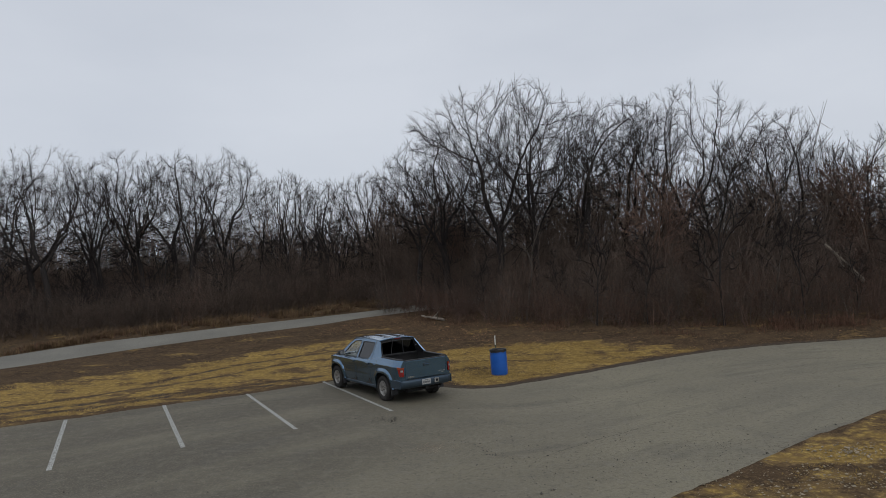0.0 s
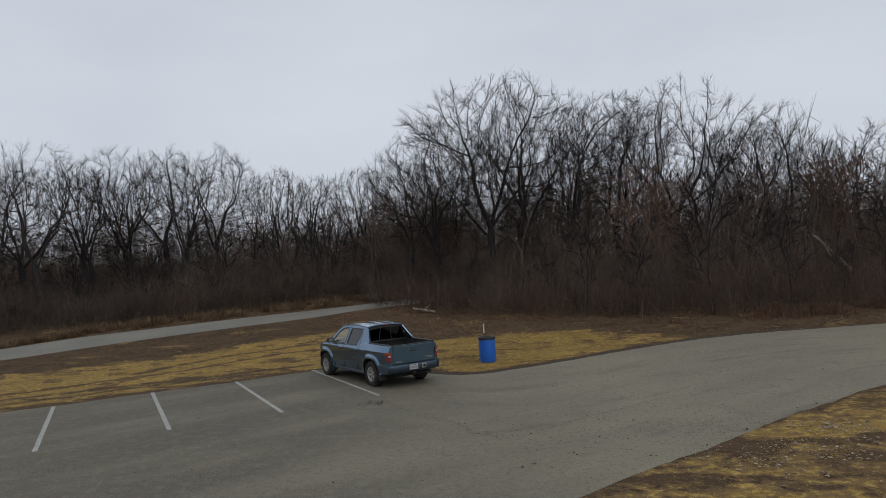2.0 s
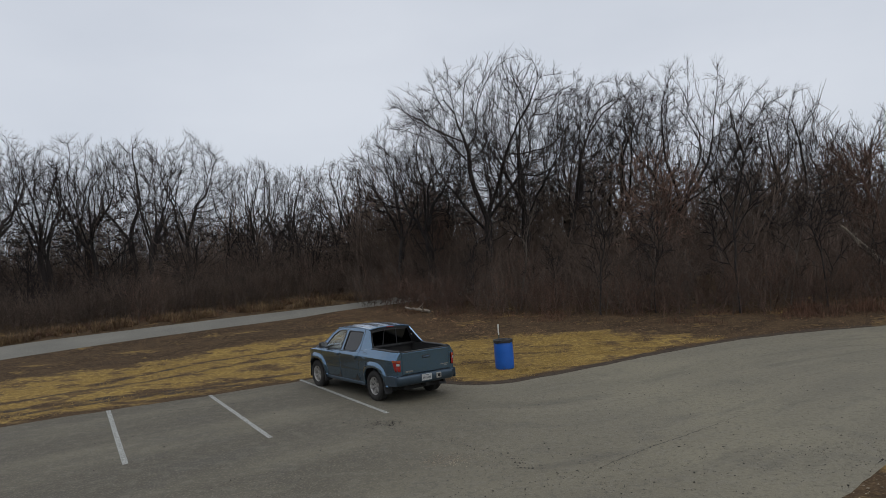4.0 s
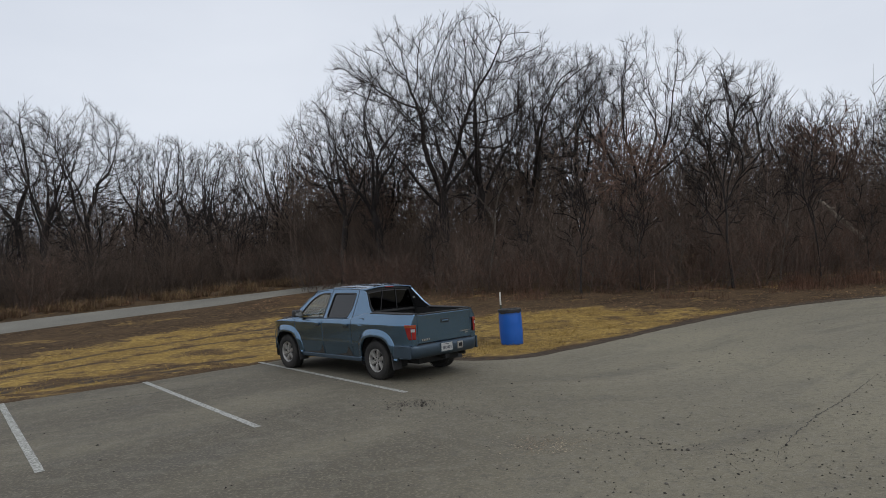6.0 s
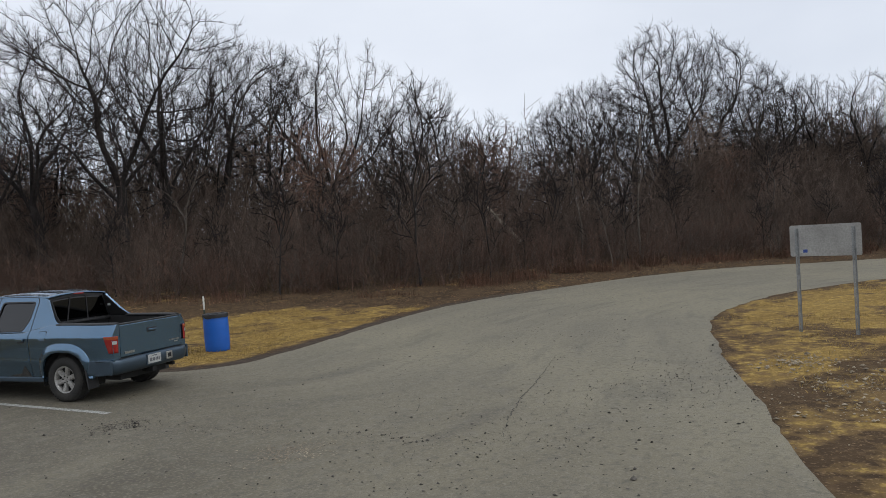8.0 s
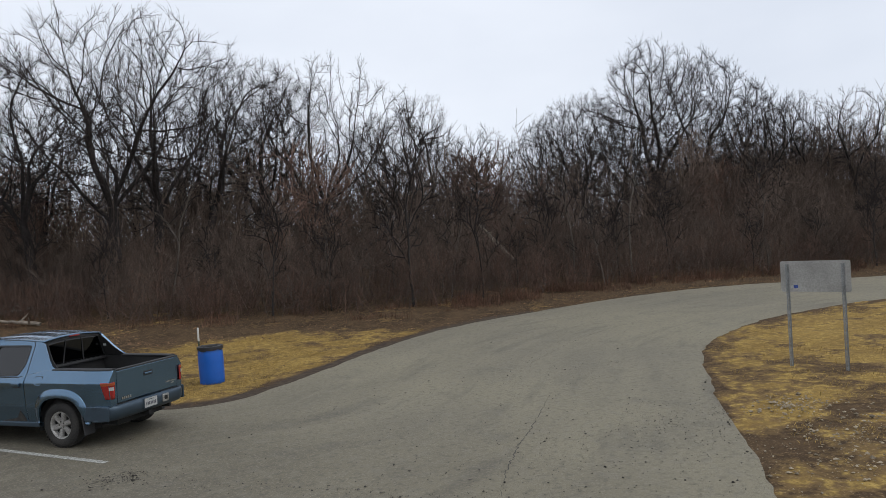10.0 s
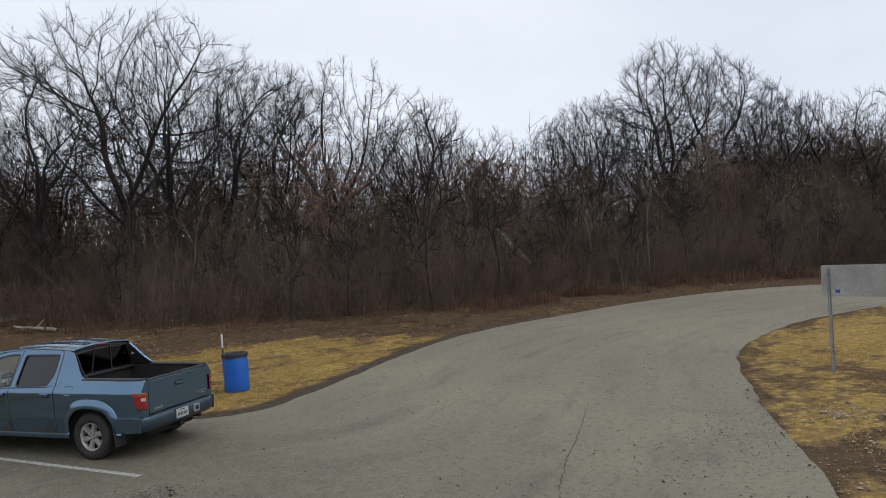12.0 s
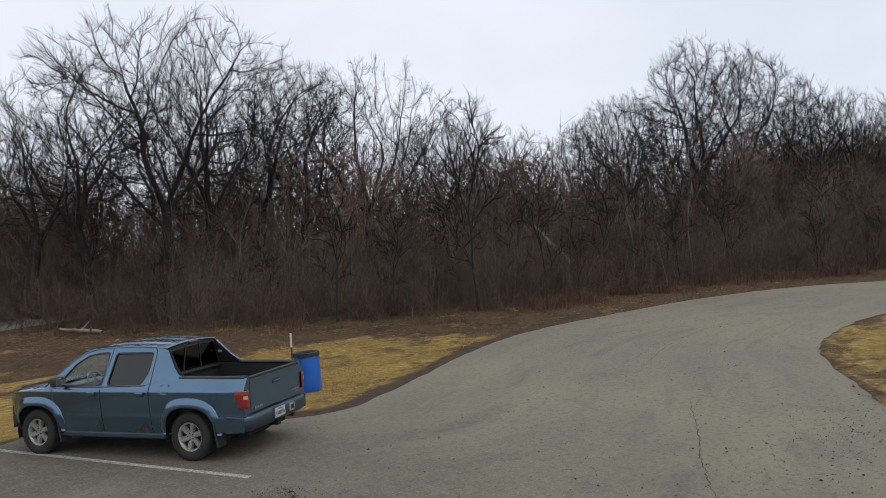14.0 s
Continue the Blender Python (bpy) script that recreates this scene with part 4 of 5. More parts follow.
def bevelled(bm, x0, x1, y0, y1, z0, z1, r=0.02, steps=2):
    """Adds a box with rounded edges to bm."""
    made = bmesh.ops.create_cube(bm, size=1, matrix=Matrix.Translation(((x0 + x1) / 2, (y0 + y1) / 2, (z0 + z1) / 2)) @ Matrix.Diagonal((x1 - x0, y1 - y0, z1 - z0, 1)))
    edges = {e for v in made["verts"] for e in v.link_edges}
    if r:
        bmesh.ops.bevel(bm, geom=list(edges), offset=r, segments=steps, affect="EDGES", profile=0.6)
    return bm


def slab(*size, r=0.02, steps=2):
    return bevelled(bmesh.new(), *size, r=r, steps=steps)


def grid_bm(fn, nu, nv):
    bm = bmesh.new()
    v = [[bm.verts.new(fn(i / nu, j / nv)) for j in range(nv + 1)] for i in range(nu + 1)]
    for i in range(nu):
        for j in range(nv):
            bm.faces.new((v[i][j], v[i + 1][j], v[i + 1][j + 1], v[i][j + 1]))
    return bm


def thicken(bm, depth):
    bmesh.ops.recalc_face_normals(bm, faces=bm.faces)
    bmesh.ops.solidify(bm, geom=list(bm.faces), thickness=depth)
    return bm


def half_width(x):
    w = 0.962
    if x < 0.55:
        w -= 0.085 * ((0.55 - x) / 0.55) ** 2
    if x > 4.45:
        w -= 0.24 * ((x - 4.45) / 0.7) ** 2
    return w


def side_y(x, z):
    """How far the body's flank stands out: a shoulder crease, drawn in above and below it."""
    w = half_width(x)
    if z > 1.11:
        return w - 0.012 - 0.64 * (z - 1.11)
    if z > 1.07:
        return w - 0.012 * (z - 1.07) / 0.04
    return w - 0.075 * ((1.07 - z) / 0.67) ** 1.6 + 0.010 * math.exp(-((z - 0.66) / 0.05) ** 2)


def sill(x):
    z = 0.365 if REAR_AXLE < x < FRONT_AXLE else (0.47 if x < REAR_AXLE else 0.42)
    for axle in (REAR_AXLE, FRONT_AXLE):
        d = abs(x - axle) / 0.485
        if d < 1:
            z = max(z, HUB + 0.465 * (1 - d ** 2.7) ** (1 / 2.7))
    return z


def shoulder(x):
    """The upper edge of the flank: bed rail, window line and wing."""
    pts = ((0.0, 1.262), (1.45, 1.272), (2.0, 1.155), (3.7, 1.12), (4.1, 1.105), (4.7, 1.06), (5.05, 1.015), (5.25, 0.93))
    for (a, za), (b, zb) in zip(pts, pts[1:]):
        if x <= b:
            return za + (zb - za) * (x - a) / (b - a)
    return pts[-1][1]


def flank(x0, x1, side):
    """A body panel between two stations; closely spaced columns follow the wheel arch."""
    cols = int((x1 - x0) / 0.022)

    def at(u, v):
        x = x0 + (x1 - x0) * u
        lo, hi = sill(x), shoulder(x)
        z = lo + (hi - lo) * v
        return (x, side * side_y(x, z), z)

    return thicken(grid_bm(at, cols, 36), 0.02)


def panel_with_holes(outline, holes, fn, depth):
    """A plate cut along an outline (x, z) with openings, laid on y = fn(x, z)."""
    bm = bmesh.new()
    for loop in (outline, *holes):
        vs = [bm.verts.new((x, 0, z)) for x, z in loop]
        for a, b in zip(vs, vs[1:] + vs[:1]):
            bm.edges.new((a, b))
    bmesh.ops.triangle_fill(bm, edges=list(bm.edges), use_beauty=True)
    for v in bm.verts:
        v.co.y = fn(v.co.x, v.co.z)
    return thicken(bm, depth)


def rounded(poly, r, steps=4):
    out = []
    n = len(poly)
    for i in range(n):
        p, a, b = Vector(poly[i]), Vector(poly[i - 1]), Vector(poly[(i + 1) % n])
        da, db = (a - p), (b - p)
        k = min(r, da.length * 0.45, db.length * 0.45)
        s, e = p + da.normalized() * k, p + db.normalized() * k
        for j in range(steps + 1):
            u = j / steps
            q = s * (1 - u) ** 2 + p * 2 * u * (1 - u) + e * u * u
            out.append((q.x, q.y))
    return out


def above_belt(z):
    """The height of a point of the cab above the window line."""
    return z if z < 1.2 else 1.2 + (z - 1.2) * 1.12


def raised(loop):
    return [(x, above_belt(z)) for x, z in loop]


def cab_y(x, z):
    lean = 0.45 + 0.10 * max(0, x - 3.2)
    return 0.870 - lean * (z - 1.22) - 0.02 * max(0, 1.9 - x)


def lathe(profile, steps=36, axis="y"):
    """Turns a profile of (radius, along) about an axis."""
    bm = bmesh.new()
    rings = []
    for r, h in profile:
        ring = []
        for i in range(steps):
            a = 2 * math.pi * i / steps
            c = (r * math.cos(a), h, r * math.sin(a)) if axis == "y" else (r * math.cos(a), r * math.sin(a), h)
            ring.append(bm.verts.new(c))
        rings.append(ring)
    for a, b in zip(rings, rings[1:]):
        for i in range(steps):
            bm.faces.new((a[i], a[(i + 1) % steps], b[(i + 1) % steps], b[i]))
    bmesh.ops.recalc_face_normals(bm, faces=bm.faces)
    return bm


def wheel(truck, x, side):
    """Wheel with its outer face turned to side (+1: the truck's left)."""
    # near-black brake drum, widened so its colour gives the shade between spokes
    drum = part("wheel", lathe([(0.0, -0.02), (0.203, -0.02), (0.203, 0.03), (0.0, 0.03)], 32), DARK, truck, "alloy wheel with a worn black tyre", smooth=False)
    drum.matrix_local = pose(x, side * 0.835, HUB, 0, 0, 0 if side > 0 else 180)
    w = 0.122
    prof = [(0.218, -w + 0.012), (0.27, -w), (0.325, -w - 0.004), (0.357, -w + 0.018), (0.371, -w + 0.05), (0.375, -0.03), (0.375, 0.03), (0.371, w - 0.05), (0.357, w - 0.018), (0.325, w + 0.004), (0.27, w), (0.222, w - 0.012), (0.218, w - 0.03)]
    tyre = lathe(prof, 56)
    part("tyre", tyre, RUBBER, drum, "black rubber tyre", smooth=True)
    tread = bmesh.new()
    for i in range(44):
        for s in (-1, 1):
            m = Matrix.Rotation(2 * math.pi * (i + 0.25 * s) / 44, 4, "Y") @ Matrix.Translation((0.374, s * 0.062, 0)) @ Matrix.Rotation(0.35 * s, 4, "X") @ Matrix.Diagonal((0.012, 0.085, 0.034, 1))
            bmesh.ops.create_cube(tread, size=1, matrix=m)
    part("tread", tread, RUBBER, drum)
    part("rim", lathe([(0.150, -0.09), (0.205, -0.09), (0.205, 0.075), (0.224, 0.100), (0.232, 0.108), (0.224, 0.112), (0.206, 0.096), (0.198, 0.06)], 48), ALLOY, drum, "silver alloy rim", smooth=True)
    hub = bmesh.new()
    for r, h0, h1, n in ((0.075, 0.03, 0.088, 24), (0.034, 0.088, 0.098, 18)):
        bmesh.ops.create_cone(hub, cap_ends=True, segments=n, radius1=r, radius2=r * 0.88, depth=h1 - h0, matrix=Matrix.Translation((0, (h0 + h1) / 2, 0)) @ Matrix.Rotation(-math.pi / 2, 4, "X"))
    part("hub_cap", hub, ALLOY, drum)
    for i in range(6):
        sp = bmesh.new()
        a = [(0.05, -0.040, 0.05), (0.05, 0.040, 0.05), (0.205, 0.050, 0.058), (0.205, -0.050, 0.058)]
        b = [(0.05, -0.030, 0.088), (0.05, 0.030, 0.088), (0.205, 0.036, 0.100), (0.205, -0.036, 0.100)]
        va = [sp.verts.new((px, pz, py)) for px, py, pz in a]
        vb = [sp.verts.new((px, pz, py)) for px, py, pz in b]
        sp.faces.new(vb)
        for k in range(4):
            sp.faces.new((va[k], va[(k + 1) % 4], vb[(k + 1) % 4], vb[k]))
        bmesh.ops.recalc_face_normals(sp, faces=sp.faces)
        bmesh.ops.bevel(sp, geom=[e for e in sp.edges if all(v in vb for v in e.verts)], offset=0.008, segments=2, affect="EDGES")
        spoke = part("spoke", sp, ALLOY, drum)
        spoke.matrix_local = Matrix.Rotation(2 * math.pi * (i + 0.3) / 6, 4, "Y")
    for i in range(5):
        nut = bmesh.new()
        bmesh.ops.create_cone(nut, cap_ends=True, segments=6, radius1=0.012, radius2=0.010, depth=0.016, matrix=Matrix.Rotation(2 * math.pi * i / 5, 4, "Y") @ Matrix.Translation((0.055, 0.092, 0)) @ Matrix.Rotation(-math.pi / 2, 4, "X"))
        part("lug_nut", nut, DARK, drum)


def seat(truck, x, y, wide):
    bm = slab(x - 0.22, x + 0.28, y - wide / 2, y + wide / 2, 0.72, 0.92, r=0.05)
    back = bevelled(bmesh.new(), -0.08, 0.06, y - wide / 2, y + wide / 2, 0, 0.58, r=0.05)
    bmesh.ops.transform(back, matrix=Matrix.Translation((x - 0.22, 0, 0.86)) @ Matrix.Rotation(-0.22, 4, "Y"), verts=back.verts)
    s = part("seat", bm, CABIN, truck, "grey cloth seat")
    part("backrest", back, CABIN, s)
    for k in ((-1, 1) if wide > 1 else (0,)):
        part("headrest", slab(x - 0.42, x - 0.33, y + k * 0.36 - 0.12, y + k * 0.36 + 0.12, 1.40, 1.56, r=0.035), CABIN, s)


def bars(name, parent, places, mat):
    for x, y, z, wy, hz in places:
        part(name, slab(x - 0.003, x + 0.003, y - wy / 2, y + wy / 2, z - hz / 2, z + hz / 2, r=0), mat, parent)


def pickup_truck():
    t = thing("pickup_truck", "steel-blue crew-cab pickup truck with an open black-lined bed, parked on asphalt", "pickup truck", at=pose(-1.714, 20.232, 0.004, 0, 0, 129.0) @ Matrix.Diagonal((1.01, 1.01, 1.035, 1)))
    for side in (1, -1):
        part("rear_quarter", flank(0.056, 1.835, side), PAINT, t, smooth=True)
        for x0, x1 in ((1.847, 2.845), (2.857, 3.895)):
            door = part("door", flank(x0, x1, side), PAINT, t, "blue door with dirt along its lower edge", smooth=True)
            hx = x0 + 0.16
            hy = side_y(hx, 1.03)
            # raised black slab: the shade under the handle, put into colour
            part("handle_recess", slab(hx - 0.08, hx + 0.08, side * (hy - 0.004) - 0.008, side * (hy - 0.004) + 0.008, 0.985, 1.03, r=0.006), TRIM, door)
            part("handle", slab(hx - 0.085, hx + 0.085, side * (hy + 0.016) - 0.014, side * (hy + 0.016) + 0.016, 1.010, 1.068, r=0.014), PAINT, door)
        part("front_wing", flank(3.907, 5.06, side), PAINT, t, smooth=True)
        # arch flares
        for axle in (REAR_AXLE, FRONT_AXLE):
            def flare(u, v, axle=axle):
                a = math.pi * (1.04 - 1.08 * u)
                c, sn = math.cos(a), math.sin(a)
                k = (abs(c) ** 2.7 + abs(sn) ** 2.7) ** (-1 / 2.7)
                rx, rz = 0.476 + 0.120 * v, 0.456 + 0.150 * v
                x, z = axle + rx * k * c, max(HUB + rz * k * sn, 0.40)
                return (x, side * (side_y(min(x, 5.1), min(z, 1.0)) + 0.044 - 0.043 * v ** 1.8), z)
            part("arch_flare", thicken(grid_bm(flare, 40, 7), 0.03), PAINT, t, smooth=True)
            def liner(u, v, axle=axle):
                a = math.pi * (1.08 - 1.16 * u)
                return (axle + 0.50 * math.cos(a), side * (0.56 + 0.36 * v), HUB + 0.475 * math.sin(a))
            part("wheel_housing", grid_bm(liner, 24, 2), DARK, t)
            back = axle - 0.475
            flap = slab(back - 0.015, back + 0.012, side * 0.85 - 0.11, side * 0.85 + 0.11, 0.22, 0.56, r=0.008)
            bmesh.ops.transform(flap, matrix=Matrix.Translation((back, 0, 0.5)) @ Matrix.Rotation(0.18, 4, "Y") @ Matrix.Translation((-back, 0, -0.5)), verts=flap.verts)
            part("mud_flap", flap, TRIM, t)
            wheel(t, axle, side)
        # cab side with its two window openings
        outline = raised([(4.08, 1.105), (3.86, 1.345), (3.62, 1.52), (3.40, 1.622), (3.15, 1.672), (2.75, 1.70), (2.3, 1.703), (1.98, 1.688), (1.74, 1.662), (1.66, 1.640), (1.44, 1.40), (1.33, 1.31), (1.21, 1.262), (1.6, 1.21), (2.0, 1.165), (3.0, 1.140), (3.7, 1.125)])
        w_rear = rounded(raised([(1.925, 1.34), (2.03, 1.176), (2.745, 1.160), (2.70, 1.612), (1.915, 1.612)]), 0.06)
        w_front = rounded(raised([(2.865, 1.158), (3.76, 1.140), (3.83, 1.170), (3.53, 1.468), (3.30, 1.578), (3.07, 1.615), (2.83, 1.620)]), 0.045)
        cab = part("cab_side", panel_with_holes(outline, [w_rear, w_front], lambda x, z: side * cab_y(x, z), 0.035), PAINT, t)
        for hole, mat in ((w_rear, DARK_GLASS), (w_front, CLEAR_GLASS)):
            big = [(x, z) for x, z in hole]
            cx, cz = sum(p[0] for p in big) / len(big), sum(p[1] for p in big) / len(big)
            grown = [(cx + (x - cx) * 1.03, cz + (z - cz) * 1.06) for x, z in big]
            pane = part("window", panel_with_holes(grown, [], lambda x, z: side * (cab_y(x, z) - 0.018), 0.004), mat, t, "door window")
            pane.visible_shadow = False
            shrunk = [(cx + (x - cx) * 0.965, cz + (z - cz) * 0.93) for x, z in big]
            part("window_seal", panel_with_holes([(cx + (x - cx) * 1.012, cz + (z - cz) * 1.02) for x, z in big], [shrunk], lambda x, z: side * (cab_y(x, z) + 0.002), 0.012), TRIM, pane)
        seam = [(1.842, 1.17), (1.842, 1.60), (1.86, 1.655), (1.90, 1.675), (1.905, 1.668), (1.872, 1.648), (1.853, 1.60), (1.853, 1.17)]
        part("door_seam", panel_with_holes(raised(seam), [], lambda x, z: side * (cab_y(x, z) + 0.0025), 0.004), TRIM, cab)
        seam = [(2.848, 1.150), (2.77, 1.672), (2.782, 1.672), (2.860, 1.150)]
        part("door_seam", panel_with_holes(raised(seam), [], lambda x, z: side * (cab_y(x, z) + 0.0025), 0.004), TRIM, cab)
        seam = [(1.90, 1.668), (2.3, 1.683), (2.75, 1.680), (3.13, 1.652), (3.38, 1.604), (3.60, 1.503), (3.86, 1.325), (3.865, 1.335), (3.605, 1.513), (3.384, 1.614), (3.133, 1.662), (2.75, 1.690), (2.3, 1.693), (1.90, 1.678)]
        part("door_seam", panel_with_holes(raised(seam), [], lambda x, z: side * (cab_y(x, z) + 0.0025), 0.004), TRIM, cab)
        if side > 0:
            for splash in ([(2.87, 0.405), (3.55, 0.405), (3.35, 0.43), (3.06, 0.445), (2.97, 0.50), (2.92, 0.60), (2.885, 0.52)], [(1.86, 0.405), (2.42, 0.405), (2.25, 0.435), (2.08, 0.46), (1.98, 0.60), (1.91, 0.50)]):
                part("mud_splash", panel_with_holes(splash, [], lambda x, z: side_y(x, z) + 0.0035, 0.002), MUD, t, "dark mud splash")
        # mirror
        mirror = slab(3.60, 3.73, side * 1.03 - 0.115, side * 1.03 + 0.115, 1.165, 1.325, r=0.045, steps=3)
        m = part("door_mirror", mirror, TRIM, t, "black door mirror", smooth=True)
        part("mirror_arm", slab(3.64, 3.71, side * 0.92 - 0.05, side * 0.92 + 0.05, 1.175, 1.215, r=0.012), TRIM, m)
        part("mirror_glass", slab(3.592, 3.600, side * 1.03 - 0.09, side * 1.03 + 0.09, 1.185, 1.305, r=0.002), CHROME, m)
        # bed rail cap and inner wall
        def cap(u, v):
            x = 0.10 + 1.20 * u
            return (x, side * (side_y(x, 1.262) - 0.135 * v + 0.004), 1.268 + 0.022 * math.sin(math.pi * v) + 0.006 * u)
        part("bed_rail", thicken(grid_bm(cap, 16, 5), 0.03), TRIM, t, "black plastic bed rail cap", smooth=True)
        part("bed_wall", slab(0.14, 1.74, side * 0.755 - 0.012, side * 0.755 + 0.012, 0.74, 1.262, r=0.004), LINER, t)
        # inner face of the sail panel
        part("sail_lining", panel_with_holes(raised([(1.24, 1.265), (1.42, 1.39), (1.64, 1.62), (1.76, 1.62), (1.80, 1.265)]), [], lambda x, z: side * (cab_y(x, z) - 0.055), 0.012), LINER, t)
        # rear corner and lamp
        lo = 0.735
        part("corner_post", thicken(grid_bm(lambda u, v: (0.054 + 0.004 * u, side * (lo + (side_y(0.06, 0.66 + 0.60 * v) - 0.004 - lo) * u), 0.66 + 0.60 * v), 4, 14), 0.02), PAINT, t)
        def lens(z0, z1, proud, start=0.0, end=1.0):
            def at(u, v):
                z, w = z0 + (z1 - z0) * v, (start + (end - start) * u) * 3
                ahead = 0.135 + 0.07 * (z - 0.80) / 0.27
                y = side_y(0.08, z)
                line = [(ahead, side_y(ahead, z) + proud), (0.075, y + proud), (0.036 - proud, y - 0.045), (0.036 - proud, 0.795)]
                i = min(int(w), 2)
                return (line[i][0] + (line[i + 1][0] - line[i][0]) * (w - i), side * (line[i][1] + (line[i + 1][1] - line[i][1]) * (w - i)), z)
            return thicken(grid_bm(at, 15, 8), 0.010)
        lamp = part("tail_lamp", lens(0.80, 1.075, 0.006), RED_LENS, t, "red and amber tail lamp", smooth=True)
        part("amber_lens", lens(1.025, 1.068, 0.014, 0.02, 0.98), AMBER_LENS, lamp)
        part("reversing_lens", lens(0.945, 0.998, 0.016, 0.42, 0.80), CLEAR_LENS, lamp)
        part("sill", slab(1.56, 3.78, side * 0.865 - 0.035, side * 0.865 + 0.035, 0.315, 0.40, r=0.02), PAINT_DULL, t, "dull blue lower sill")
        # head lamp
        part("head_lamp", slab(4.93, 5.10, min(side * 0.46, side * 0.66), max(side * 0.46, side * 0.66), 0.78, 0.93, r=0.04), CLEAR_LENS, t)
    for name, grow, lift, mat in (("flap_gap", 0.008, 0.0015, TRIM), ("fuel_flap", 0.0, 0.005, PAINT)):
        ring = rounded([(1.44 - grow, 1.035 - grow), (1.60 + grow, 1.035 - grow), (1.60 + grow, 1.17 + grow), (1.44 - grow, 1.17 + grow)], 0.03)
        part(name, panel_with_holes(ring, [], lambda x, z: side_y(x, z) + lift, 0.006), mat, t)

    # roof with pressed ribs
    def roof(u, v):
        x, s = 1.67 + 1.75 * u, 2 * v - 1
        edge = above_belt(1.655 + 0.05 * math.sin(math.pi * min(1, (u * 0.9 + 0.12))))
        rib = 0.016 * max(0, math.cos(s * math.pi * 3.4)) ** 2 if 0.06 < u < 0.85 and abs(s) < 0.8 else 0
        half = cab_y(x, edge) + 0.012
        return (x, half * s, edge - 0.004 + 0.048 * (1 - s * s) * (1 - 0.35 * u) + rib)
    part("roof", thicken(grid_bm(roof, 26, 48), 0.025), PAINT, t, "blue roof with long pressed ribs", smooth=True)
    part("brake_lamp", slab(1.65, 1.69, -0.11, 0.11, 1.734, 1.760, r=0.010), RED_LENS, t, "red high-level brake lamp")

    # windscreen, bonnet, nose
    def screen(u, v):
        x, z = 4.08 - 0.66 * u, 1.13 + 0.585 * u - 0.02 * u * u
        s = 2 * v - 1
        return (x + 0.08 * (1 - s * s), s * (cab_y(x, z) - 0.02), z + 0.035 * (1 - s * s) * u)
    pane = part("windscreen", thicken(grid_bm(screen, 8, 14), 0.005), CLEAR_GLASS, t, smooth=True)
    pane.visible_shadow = False
    for side in (1, -1):
        def pillar(u, v):
            x, z = 4.10 - 0.70 * u, 1.135 + 0.57 * u
            return (x + 0.02 * v, side * (cab_y(x, z) + 0.004 - 0.065 * v), z + 0.018 * v)
        part("windscreen_pillar", thicken(grid_bm(pillar, 8, 3), 0.02), PAINT, t)
    def bonnet(u, v):
        s = 2 * v - 1
        x = 4.02 + (1.04 + 0.13 * (1 - abs(s) ** 2.4)) * u
        z = shoulder(min(x, 5.06))
        return (x, s * (side_y(x, z) + 0.002), z + (0.075 * (1 - s ** 4)) * (1 - 0.5 * u ** 3) - 0.004 + 0.012 * math.exp(-((abs(s) - 0.62) / 0.08) ** 2))
    part("bonnet", thicken(grid_bm(bonnet, 20, 32), 0.02), PAINT, t, smooth=True)
    part("bonnet_shield", slab(5.06, 5.15, -0.50, 0.50, 1.03, 1.075, r=0.02), TRIM, t, "black bonnet deflector")
    def nose(u, v):
        s = 2 * u - 1
        z = 0.40 + 0.56 * v
        bulge = 0.20 * (1 - abs(s) ** 2.4)
        return (5.045 + bulge - 0.10 * max(0, v - 0.45) ** 2 - 0.05 * max(0, 0.25 - v), s * half_width(5.05) * 0.992, z)
    part("front_bumper", thicken(grid_bm(nose, 20, 8), 0.05), PAINT_DULL, t, smooth=True)
    part("grille", slab(5.18, 5.245, -0.40, 0.40, 0.70, 0.90, r=0.02), TRIM, t)

    # bed, tailgate, rear window
    part("bed_floor", slab(0.12, 1.76, -0.76, 0.76, 0.70, 0.735, r=0.004), LINER, t, "black bed liner floor")
    for i in range(9):
        part("bed_rib", slab(0.16, 1.72, -0.64 + 0.16 * i - 0.03, -0.64 + 0.16 * i + 0.03, 0.735, 0.747, r=0.004), LINER, t)
    part("bulkhead", slab(1.735, 1.775, -0.80, 0.80, 0.72, 1.24, r=0.006), LINER, t)
    part("window_ledge", slab(1.66, 1.78, -0.80, 0.80, 1.225, 1.262, r=0.012), TRIM, t)
    def rear_pane(u, v):
        s = 2 * v - 1
        x, z = 1.745 - 0.035 * u, 1.255 + 0.435 * u
        return (x - 0.02 * (1 - s * s), s * (cab_y(x, z) - 0.06), z + 0.045 * (1 - s * s) * u)
    pane = part("rear_window", thicken(grid_bm(rear_pane, 6, 14), 0.005), REAR_GLASS, t, "dark sliding rear window", smooth=True)
    pane.visible_shadow = False
    for v0, v1, u0, u1 in ((0.0, 0.03, 0, 1), (0.97, 1.0, 0, 1), (0.345, 0.362, 0, 1), (0.638, 0.655, 0, 1), (0, 1, 0, 0.05), (0, 1, 0.93, 1.02)):
        def strip(u, v, v0=v0, v1=v1, u0=u0, u1=u1):
            x, y, z = rear_pane(u0 + (u1 - u0) * u, v0 + (v1 - v0) * v)
            return (x - 0.008, y, z)
        part("window_frame", thicken(grid_bm(strip, 4, 10), 0.008), TRIM, pane)
